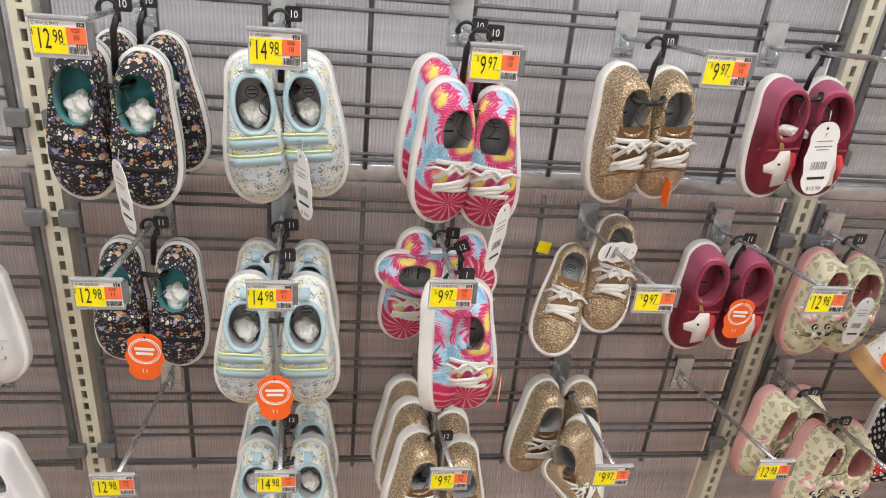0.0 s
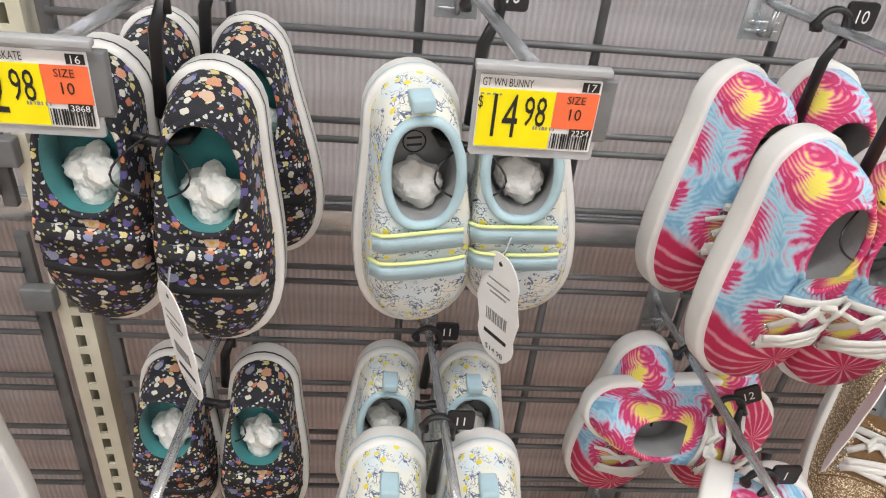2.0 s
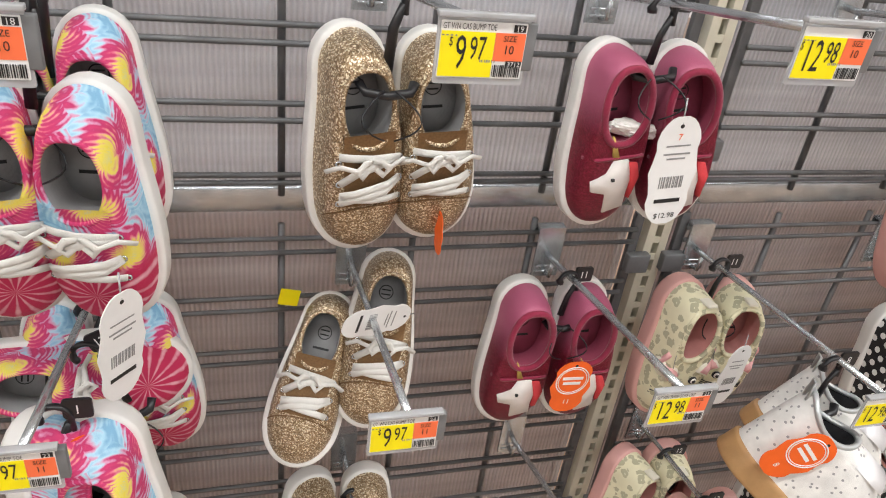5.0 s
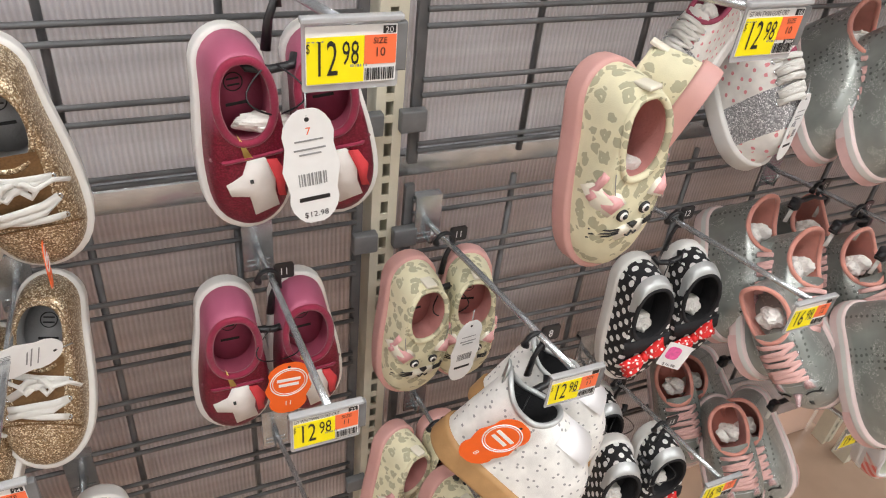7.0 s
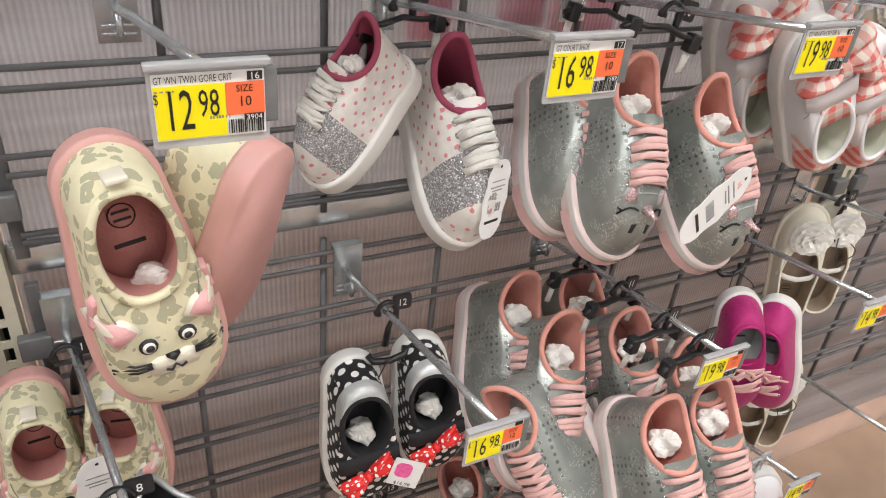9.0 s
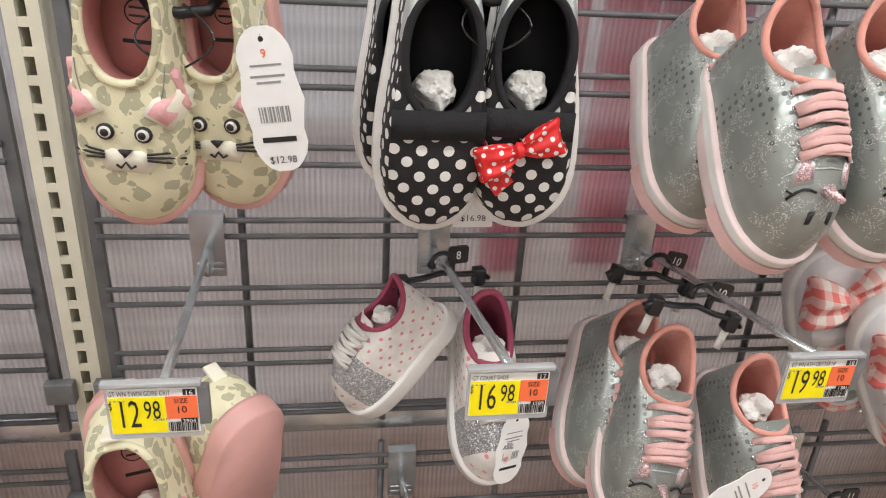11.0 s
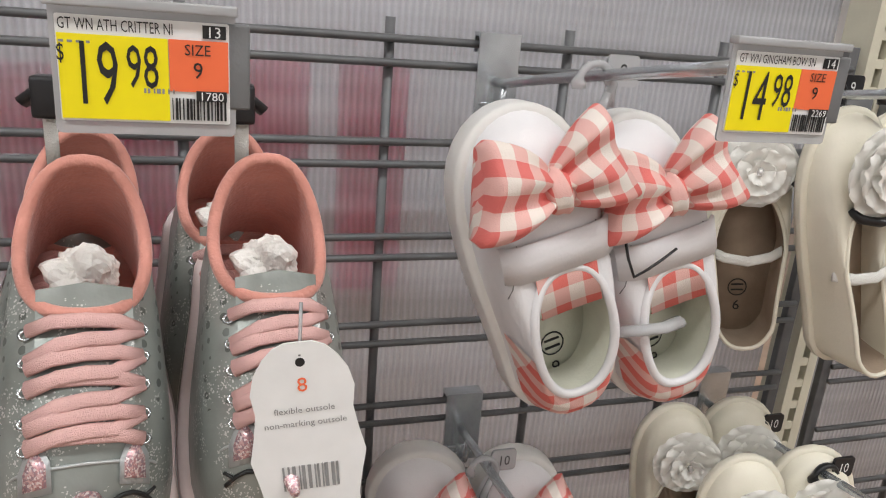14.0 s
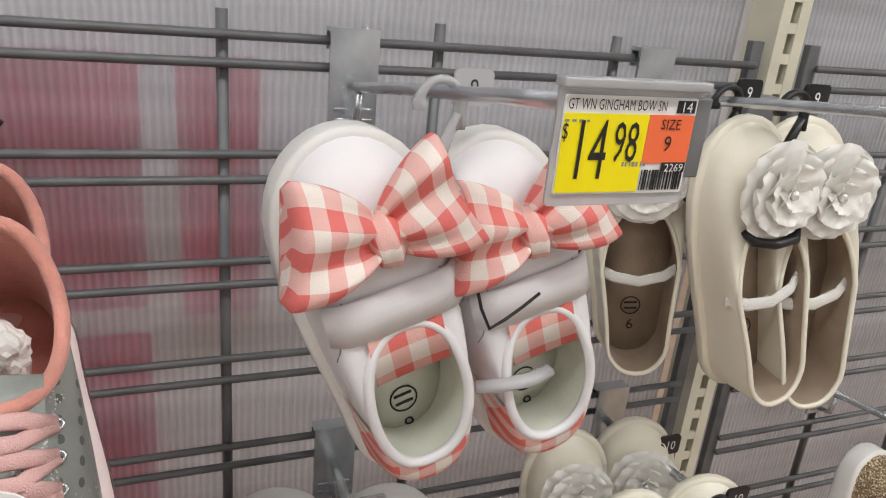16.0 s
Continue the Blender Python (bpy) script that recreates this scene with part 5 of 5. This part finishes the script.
# ---- what hangs where ----
ZP, ZA, ZB, ZC = B0 + 8 * PITCH, B0 + 4 * PITCH, B0, B0 - 4 * PITCH
HOOKS = [  # x, wire, ticket (x, y, z), price, words, size, number, code
    (0.160, ZA, (0.149, -0.285, 1.194), "12.98", "GT WN CAS SKATE", "10", "16", "3868"),
    (0.345, ZA, (0.358, -0.285, 1.196), "14.98", "GT WN BUNNY", "10", "17", "2254"),
    (0.590, ZA, (0.589, -0.285, 1.195), "9.97", "GT WN CAS BUMP TOE", "10", "18", ""),
    (0.835, ZA, (0.853, -0.285, 1.204), "9.97", "GT WN CAS BUMP TOE", "10", "19", "3712"),
    (1.068, ZA, (1.077, -0.305, 1.217), "12.98", "", "10", "20", ""),
    (0.160, ZB, (0.156, -0.300, 0.907), "12.98", "GT WN CAS SKATE", "11", "21", ""),
    (0.340, ZB, (0.349, -0.300, 0.908), "14.98", "GT WN BUNNY", "11", "22", ""),
    (0.580, ZB, (0.566, -0.300, 0.914), "9.97", "GT WN CAS BUMP TOE", "11", "23", ""),
    (0.832, ZB, (0.830, -0.300, 0.913), "9.97", "GT WN CAS BUMP TOE", "11", "24", ""),
    (1.069, ZB, (1.062, -0.308, 0.920), "12.98", "GT WN TWIN GORE CRIT", "11", "25", ""),
    (1.273, ZB, (1.302, -0.300, 0.878), "12.98", "", "11", "", ""),
    (0.150, ZC, (0.140, -0.300, 0.610), "12.98", "GT WN CAS SKATE", "12", "26", ""),
    (0.340, ZC, (0.352, -0.300, 0.610), "14.98", "GT WN BUNNY", "12", "27", ""),
    (0.580, ZC, (0.592, -0.300, 0.610), "9.97", "GT WN CAS BUMP TOE", "12", "28", ""),
    (0.838, ZC, (0.833, -0.300, 0.611), "9.97", "GT WN CAS BUMP TOE", "12", "29", ""),
    (1.076, ZC, (1.088, -0.300, 0.616), "12.98", "", "12", "30", ""),
    (1.280, ZC, None, "", "", "", "", ""),
    (1.362, ZP, (1.392, -0.300, 1.517), "12.98", "", "9", "11", "3903"),
    (1.590, ZP, (1.600, -0.300, 1.509), "16.98", "GT COURT SHOE", "9", "12", "1588"),
    (1.816, ZP, (1.831, -0.282, 1.511), "19.98", "GT WN ATH CRITTER NI", "9", "13", "1780"),
    (2.060, ZP, (2.079, -0.286, 1.5150), "14.98", "GT WN GINGHAM BOW SN", "9", "14", "2269"),
    (2.300, ZP, None, "", "", "", "", ""),
    (1.360, ZA, (1.376, -0.312, 1.217), "12.98", "GT WN TWIN GORE CRIT", "10", "16", "3904"),
    (1.587, ZA, (1.596, -0.312, 1.220), "16.98", "GT COURT SHOE", "10", "17", "1589"),
    (1.811, ZA, (1.826, -0.300, 1.214), "19.98", "GT WN ATH CRITTER NI", "10", "18", "1781"),
    (2.059, ZA, (2.040, -0.300, 1.217), "14.98", "", "10", "19", ""),
    (2.322, ZA, None, "", "", "", "", ""),
    (1.563, ZB, (1.580, -0.310, 0.905), "16.98", "", "12", "", ""),
    (1.830, ZB, (1.840, -0.305, 0.900), "19.98", "", "11", "", ""),
    (2.070, ZB, (2.080, -0.300, 0.900), "14.98", "", "11", "", ""),
    (1.575, ZC, (1.585, -0.305, 0.600), "16.98", "", "13", "", ""),
    (1.830, ZC, (1.840, -0.300, 0.600), "19.98", "", "13", "", ""),
]
for x, zw, t, price, words, size, number, code in HOOKS:
    if t:
        hook(x, zw, (t[0] - x + 0.004, t[1] + 0.007, t[2] - zw + 0.012))
        price_tag(*t, price, words, size, number, code)
    else:
        hook(x, zw)
ROD = 0.008  # how far the hanger's crown stands over the rod's middle


def rod_z(zw, y, tip=0.0):
    return zw - 0.027 + (0.027 + tip) * (-y / 0.3) + ROD


# bay one, upper row
shoe("floral", (0.122, -0.115, 1.160), (0.100, -0.120, 0.956))
shoe("floral", (0.190, -0.125, 1.155), (0.183, -0.135, 0.952))
shoe("floral", (0.192, -0.030, 1.154), (0.214, -0.045, 0.968))
shoe("floral", (0.135, -0.030, 1.154), (0.115, -0.045, 0.968))
hanger(0.158, -0.150, rod_z(ZA, -0.15), "10", 0.09)
hanger(0.170, -0.080, rod_z(ZA, -0.08), "10", 0.09)
shoe("bunny", (0.307, -0.105, 1.154), (0.323, -0.110, 0.954), turn=-8)
shoe("bunny", (0.383, -0.105, 1.158), (0.403, -0.110, 0.966), turn=6)
hanger(0.350, -0.130, rod_z(ZA, -0.13), "10", 0.09)
shoe("tiedye", (0.553, -0.165, 1.150), (0.554, -0.170, 0.960), turn=-12)
shoe("tiedye", (0.622, -0.165, 1.142), (0.624, -0.172, 0.955), turn=10)
shoe("tiedye", (0.546, -0.063, 1.155), (0.537, -0.078, 0.965), turn=-20)
shoe("tiedye", (0.612, -0.063, 1.160), (0.620, -0.078, 0.967))
hanger(0.588, -0.190, rod_z(ZA, -0.19), "10", 0.09)
hanger(0.583, -0.110, rod_z(ZA, -0.11), "10", 0.09)
shoe("gold", (0.799, -0.085, 1.165), (0.815, -0.10, 0.968), turn=-10)
shoe("gold", (0.871, -0.085, 1.164), (0.885, -0.10, 0.977))
hanger(0.828, -0.140, rod_z(ZA, -0.14), "10", 0.075)
shoe("maroon", (1.035, -0.085, 1.162), (1.050, -0.10, 0.985), turn=-6)
shoe("maroon", (1.108, -0.085, 1.163), (1.134, -0.10, 0.987), turn=6)
hanger(1.066, -0.120, rod_z(ZA, -0.12), "7", 0.06)
# bay one, middle row
shoe("floral", (0.119, -0.060, 0.864), (0.108, -0.075, 0.667))
shoe("floral", (0.197, -0.060, 0.862), (0.190, -0.08, 0.660))
hanger(0.160, -0.080, rod_z(ZB, -0.08), "11", 0.075)
for y, z, low in ((-0.045, 0.858, 0.19), (-0.16, 0.866, 0.2)):
    shoe("bunny", (0.310, y, z), (0.300, y - 0.02, z - low))
    shoe("bunny", (0.385, y, z), (0.392, y - 0.02, z - low))
hanger(0.342, -0.075, rod_z(ZB, -0.075), "11", 0.075)
hanger(0.345, -0.190, rod_z(ZB, -0.19), "11", 0.09)
shoe("tiedye", (0.549, -0.060, 0.892), (0.527, -0.07, 0.705))
shoe("tiedye", (0.624, -0.060, 0.892), (0.638, -0.07, 0.708))
shoe("tiedye", (0.482, -0.110, 0.850), (0.664, -0.10, 0.826), up=(0.05, -1, 0.3))
shoe("tiedye", (0.548, -0.220, 0.890), (0.565, -0.23, 0.690), turn=-62)
shoe("tiedye", (0.607, -0.210, 0.890), (0.615, -0.23, 0.695), turn=8)
hanger(0.580, -0.090, rod_z(ZB, -0.09), "1", 0.075)
hanger(0.585, -0.160, rod_z(ZB, -0.16), "12", 0.075, lean=-25)
hanger(0.578, -0.240, rod_z(ZB, -0.24), "1", 0.09)
shoe("gold", (0.816, -0.020, 0.845), (0.760, -0.130, 0.705), up=(-0.2, -0.85, 0.5))
shoe("gold", (0.872, -0.025, 0.905), (0.836, -0.120, 0.745), up=(-0.1, -0.85, 0.5))
shoe("maroon", (1.023, -0.040, 0.876), (1.022, -0.06, 0.682))
shoe("maroon", (1.098, -0.040, 0.873), (1.108, -0.06, 0.682))
hanger(1.066, -0.075, rod_z(ZB, -0.075), "11", 0.06)
# bay one, lower row
for y, z in ((-0.035, 0.550), (-0.125, 0.545)):
    shoe("bunny", (0.312, y, z), (0.300, y - 0.02, z - 0.19))
    shoe("bunny", (0.390, y, z), (0.398, y - 0.02, z - 0.19))
hanger(0.342, -0.06, rod_z(ZC, -0.06), "12", 0.075)
hanger(0.346, -0.155, rod_z(ZC, -0.155), "12", 0.075)
for y, x in ((-0.04, 0.0), (-0.10, 0.006), (-0.17, 0.012)):
    shoe("gold", (0.543 + x, y, 0.600), (0.528 + x, y - 0.02, 0.41), turn=-14)
    shoe("gold", (0.615 + x, y, 0.580), (0.628 + x, y - 0.02, 0.39))
hanger(0.580, -0.12, rod_z(ZC, -0.12), "11", 0.075)
hanger(0.584, -0.20, rod_z(ZC, -0.20), "12", 0.075)
shoe("gold", (0.790, -0.050, 0.608), (0.768, -0.07, 0.415), turn=-10)
shoe("gold", (0.856, -0.050, 0.606), (0.868, -0.07, 0.415))
shoe("gold", (0.842, -0.150, 0.600), (0.862, -0.17, 0.41), turn=48)
shoe("gold", (0.775, -0.170, 0.515), (0.870, -0.20, 0.44), up=(0, -0.6, 0.8))
hanger(0.838, -0.085, rod_z(ZC, -0.085), "12", 0.075)
# the upright side of bay two: cat shoes
shoe("cat", (1.232, -0.040, 0.868), (1.234, -0.06, 0.672), turn=-4)
shoe("cat", (1.312, -0.040, 0.862), (1.308, -0.06, 0.676), turn=12)
hanger(1.272, -0.060, rod_z(ZB, -0.06), "11", 0.06)
for y, x in ((-0.05, 0.0), (-0.14, 0.035)):
    shoe("cat", (1.225 + x, y, 0.585 - 0.15 * x), (1.212 + x, y - 0.02, 0.395), turn=-18)
    shoe("cat", (1.295 + x, y, 0.585 - 0.15 * x), (1.305 + x, y - 0.02, 0.395), turn=6)
    hanger(1.282, y - 0.03, rod_z(ZC, y - 0.03), "12", 0.06)
shoe("boot", (1.190, -0.240, 0.785), (1.307, -0.315, 0.685), up=(0.5, -0.12, 0.85))
shoe("boot", (1.257, -0.190, 0.770), (1.370, -0.265, 0.685), up=(0.5, -0.12, 0.85))
hanger(1.296, -0.235, rod_z(ZB, -0.235, -0.03), "8", 0.06)


def high(kind, x, y, top, toe_x=None, turn=0.0, size=1.0):
    """A high-top hung by its heel loop: collar up at top, toe down and forward at depth y."""
    shoe(kind, (x, y + 0.135 * size, top - 0.075 * size), ((x if toe_x is None else toe_x), y, top - 0.212 * size), up=(0, -0.7, 0.7), turn=turn)


# bay two, upper row
shoe("cat", (1.366, -0.155, 1.476), (1.352, -0.17, 1.288), turn=4)
shoe("cat", (1.419, -0.140, 1.475), (1.420, -0.15, 1.292), turn=14)
hanger(1.390, -0.185, rod_z(ZP, -0.185), "9", 0.075)
for y, k in ((-0.06, -0.012), (-0.145, 0.0)):
    shoe("polka_side", (1.557 + k, y, 1.469), (1.555 + k, y - 0.02, 1.280))
    shoe("polka", (1.630 + k, y, 1.470), (1.625 + k, y - 0.02, 1.282), turn=10)
hanger(1.587, -0.09, rod_z(ZP, -0.09), "9", 0.06)
hanger(1.590, -0.175, rod_z(ZP, -0.175), "9", 0.06)
high("grey", 1.770, -0.175, 1.466, 1.766, -12, 0.9)
high("grey", 1.846, -0.165, 1.464, 1.854, -8, 0.9)
high("grey", 1.784, -0.258, 1.466, 1.794, -9, 0.88)
high("grey", 1.866, -0.252, 1.467, 1.874, -5, 0.88)
bar_hanger(1.818, -0.100, rod_z(ZP, -0.10), "9")
bar_hanger(1.824, -0.190, rod_z(ZP, -0.19), "9")
shoe("gingham", (2.069, -0.130, 1.293), (2.012, -0.130, 1.488), turn=4)
shoe("gingham", (2.154, -0.115, 1.286), (2.096, -0.115, 1.484), turn=2)
bridge = new("shoe_bridge", tube_mesh(CLEAR_PLASTIC, [(-0.022, 0, -0.002), (-0.008, -0.004, 0), (0.008, -0.004, 0.001), (0.022, 0, 0.003)], 0.0055, flat=0.7))
bridge.matrix_basis = pose(2.112, -0.178, 1.358)
tagged(bridge, "milky plastic bridge between two gingham shoes", "shoe clip")
tie = new("black_tie", tube_mesh(BLACK_PLASTIC, [(-0.012, 0, 0.012), (-0.009, -0.002, 0.0), (-0.003, -0.002, -0.012), (0.006, -0.001, -0.008), (0.016, 0, -0.002), (0.026, 0.002, 0.004)], 0.0009, sides=6))
tie.matrix_basis = pose(2.092, -0.185, 1.408)
tagged(tie, "thin black cord tying two gingham shoes together", "cord")
hanger(2.066, -0.150, rod_z(ZP, -0.15), "9", 0.06, "clear")
shoe("flat", (2.352, -0.100, 1.286), (2.300, -0.10, 1.492), turn=2)
shoe("flat", (2.402, -0.095, 1.276), (2.360, -0.095, 1.492), turn=-8)
shoe("flat", (2.296, -0.040, 1.284), (2.268, -0.04, 1.480), turn=-24)
hanger(2.300, -0.09, rod_z(ZP, -0.09), "9", 0.075, cord=False)
hanger(2.318, -0.13, rod_z(ZP, -0.13), "9", 0.09, cord=False)
# bay two, second row
shoe("cat", (1.322, -0.195, 1.160), (1.350, -0.215, 0.964), turn=-7)
shoe("cat", (1.428, -0.235, 1.150), (1.392, -0.190, 0.985), up=(-0.62, 0.72, 0.1), size=0.98)
shoe("whitehigh", (1.604, -0.060, 1.134), (1.508, -0.075, 1.030), up=(-0.62, -0.35, 0.6))
high("whitehigh", 1.632, -0.118, 1.158, 1.642, size=0.92)
bar_hanger(1.588, -0.060, rod_z(ZA, -0.06), "8", turn=12)
high("grey", 1.778, -0.125, 1.156, 1.742, -12, 0.92)
high("grey", 1.796, -0.190, 1.162, 1.764, -4, 0.92)
high("grey", 1.866, -0.220, 1.146, 1.878, -4, 0.92)
bar_hanger(1.808, -0.070, rod_z(ZA, -0.07), "10", lean=12)
bar_hanger(1.814, -0.150, rod_z(ZA, -0.15), "10", lean=14)
for y, dx in ((-0.05, 0.0), (-0.13, 0.018)):
    shoe("gingham", (2.050 + dx * 2, y, 1.014), (1.994 + dx, y, 1.207 - dx), turn=-6)
    shoe("gingham", (2.136 + dx * 2, y, 1.008), (2.078 + dx, y, 1.194 - dx), turn=-6)
    hanger(2.052, y - 0.03, rod_z(ZA, y - 0.03), "10", 0.06, "clear")
for y, dx in ((-0.05, 0.0), (-0.13, 0.012)):
    shoe("flat", (2.262 + dx, y, 1.030), (2.245 + dx, y, 1.220 - 0.2 * dx), turn=-14)
    shoe("flat", (2.330 + dx, y, 1.030), (2.315 + dx, y, 1.220 - 0.2 * dx), turn=-20)
    hanger(2.324, y - 0.02, rod_z(ZA, y - 0.02), "10", 0.06, cord=False)
# bay two, third and fourth rows
shoe("polka", (1.532, -0.085, 0.838), (1.550, -0.11, 0.642), turn=4)
shoe("polka", (1.612, -0.085, 0.842), (1.640, -0.11, 0.655), turn=8)
hanger(1.572, -0.100, rod_z(ZB, -0.1), "12", 0.06)
for y, dx in ((-0.06, 0.0), (-0.16, 0.04)):
    shoe("polka", (1.485 + dx, y, 0.570), (1.487 + dx, y - 0.02, 0.380), turn=14)
    shoe("polka", (1.555 + dx, y, 0.570), (1.572 + dx, y - 0.02, 0.385), turn=6)
    hanger(1.58, y - 0.03, rod_z(ZC, y - 0.03), "13", 0.06)
for (hx, hy, hz, tx, ht), (gx, gy, gz, gt, gr) in (((1.745, -0.13, 0.885, 1.700, -10), (1.850, -0.14, 0.880, 1.862, 10)),
                                                   ((1.768, -0.20, 0.872, 1.715, -6), (1.868, -0.22, 0.870, 1.880, 10)),
                                                   ((1.765, -0.27, 0.870, 1.785, 68), (1.905, -0.28, 0.862, 1.920, 6))):
    high("grey", hx, hy, hz, tx, ht)
    high("grey", gx, gy, gz, gt, gr)
    bar_hanger(1.830, hy + 0.04, rod_z(ZB, hy + 0.04), "11", lean=10, turn=10)
high("grey", 1.808, -0.345, 0.860, 1.806, 4)
high("grey", 1.896, -0.335, 0.850, 1.890, 8)
bar_hanger(1.836, -0.275, rod_z(ZB, -0.275), "11", lean=10, turn=10)
for y, dx in ((-0.06, 0.0), (-0.17, 0.02)):
    high("grey", 1.755 + dx, y - 0.07, 0.585, turn=30)
    high("grey", 1.838 + dx, y - 0.07, 0.58, turn=55)
    bar_hanger(1.832, y - 0.03, rod_z(ZC, y - 0.03), "13")
shoe("magenta", (2.045, -0.150, 0.845), (2.065, -0.18, 0.665), turn=30)
shoe("magenta", (2.112, -0.170, 0.830), (2.140, -0.19, 0.65), turn=62)
hanger(2.075, -0.1, rod_z(ZB, -0.1), "11", 0.06)
shoe("flat", (2.285, -0.060, 0.690), (2.268, -0.06, 0.885), turn=-30)
shoe("flat", (2.350, -0.060, 0.690), (2.338, -0.06, 0.885), turn=-30)
hook(2.31, ZB)
hanger(2.312, -0.08, rod_z(ZB, -0.08), "11", 0.06)
shoe("gingham", (2.055, -0.235, 0.385), (2.030, -0.235, 0.570), turn=-14)
shoe("gingham", (2.135, -0.235, 0.385), (2.110, -0.235, 0.570), turn=-14)
hook(2.075, ZC, (0.025, -0.30, 0.012))
price_tag(2.100, -0.307, 0.602, "14.98", "", "13", "")
hanger(2.080, -0.25, rod_z(ZC, -0.25), "12", 0.06, "clear")
shoe("flat", (2.285, -0.080, 0.400), (2.268, -0.08, 0.590), turn=-30)
shoe("flat", (2.350, -0.080, 0.400), (2.338, -0.08, 0.590), turn=-30)
hook(2.31, ZC)
hanger(2.312, -0.10, rod_z(ZC, -0.10), "12", 0.06)
# neighbours at both ends
shoe("white", (-0.060, -0.100, 0.840), (-0.050, -0.12, 0.655))
shoe("white", (-0.130, -0.100, 0.840), (-0.140, -0.12, 0.655))
shoe("white", (-0.095, -0.100, 0.530), (-0.062, -0.12, 0.35))
shoe("white", (-0.170, -0.100, 0.530), (-0.160, -0.12, 0.35))
hook(-0.095, ZB)
hook(-0.12, ZC)
shoe("gold", (2.575, -0.080, 1.168), (2.58, -0.1, 0.975))
hook(2.60, ZA)

# ---- hang tags ----
white_tag(0.168, -0.205, 0.988, 5, 0, -52, price="$12.98", scale=1.2)
white_tag(0.380, -0.170, 0.998, 5, 0, -55, price="$14.98", scale=1.2)
white_tag(0.630, -0.235, 0.962, 5, 2, 50, scale=1.2)
orange_tag(0.884, -0.150, 1.000, "10", 0, 8, 90, 0.65)
white_tag(0.838, -0.140, 0.898, -25, 104, 0)
white_tag(1.090, -0.165, 1.066, 0, -5, 0, "7", 1.3, price="$12.98")
white_tag(1.277, -0.135, 0.780, 0, 6, 10, scale=1.1)
white_tag(1.446, -0.215, 1.385, 0, -9, -14, "9", 1.15, "$12.98")
white_tag(1.886, -0.285, 1.362, 0, -6, -6, "8", 1.25, "$19.98", ("flexible outsole", "non-marking outsole"))
white_tag(1.652, -0.150, 1.035, 0, 5, 20)
white_tag(1.804, -0.268, 1.068, 0, 62, 10, "10", 1.15)
white_tag(1.898, -0.400, 0.735, 0, 8, 0)
orange_tag(0.158, -0.165, 0.722, "11", 0, 4, 0, 1.3)
orange_tag(0.349, -0.265, 0.728, "11", 0, 0, 0, 1.2)
orange_tag(1.072, -0.125, 0.775, "11", 0, 3, 0, 1.2)
orange_tag(0.600, -0.245, 0.865, "1", 0, -35, 20, 0.8)
orange_tag(0.655, -0.262, 0.735, "1", 0, -28, 75)
orange_tag(1.226, -0.300, 0.828, "8", 0, 48, -20, 1.15)
price_card = empty("hang_tag", 1.607, -0.10, 1.272, label="white cardboard price card under a polka dot shoe", category="hang tag")
part("card", plate_mesh(CARD, round_rect(0.036, 0.05, 0.002), 0.0006), price_card)
part("price", text_mesh("$16.98", 0.0085, INK, "CENTER"), price_card, "", pose(0, -0.0006, -0.019))
for cx, cy, cz, turn in ((1.572, -0.175, 0.722, -25), (1.520, -0.225, 0.440, -25)):
    c = empty("hang_tag", label="white and pink cardboard tag at a polka dot shoe", category="hang tag", group="printed cards")
    c.matrix_basis = pose(cx, cy, cz, 0, 14, turn)
    part("card", plate_mesh(CARD, round_rect(0.034, 0.042, 0.002), 0.0007), c)
    part("print_patch", plate_mesh(MAGENTA_PRINT, [(a - 0.004, b + 0.004) for a, b in round_rect(0.018, 0.022, 0.006)], 0.0003), c, "pink printed shape", pose(0, -0.0006, 0))
    part("price", text_mesh("$16.98", 0.007, INK, "CENTER"), c, "", pose(0, -0.0007, -0.019))
y_tag = new("clip_label", plate_mesh(YELLOW, round_rect(0.022, 0.021, 0.001), 0.0008))
y_tag.matrix_basis = pose(0.765, -0.012, 0.838, 0, 12, 0)
tagged(y_tag, "small yellow paper label clipped on the wire grid", "label")
roll = new("tissue_roll", BALLS[2])
roll.matrix_basis = pose(1.062, -0.128, 1.092, 0, 8, 0) @ Matrix.Diagonal((1.35, 0.55, 0.5, 1))
tagged(roll, "rolled white tissue paper tucked in a maroon shoe", "tissue")
foot_label = new("shelf_label", plate_mesh(YELLOW, round_rect(0.03, 0.026, 0.001), 0.001))
foot_label.matrix_basis = pose(2.4270, -0.27, 0.178, 0, 0, -90)
tagged(foot_label, "small yellow price label on the cream base foot", "label")
wad = new("tissue_wad", BALLS[1])
wad.matrix_basis = pose(1.346, -0.236, 1.062, 30, 10, 0) @ Matrix.Diagonal((0.95, 0.8, 1.5, 1))
tagged(wad, "crumpled white tissue paper stuffed in a leopard print shoe", "tissue")
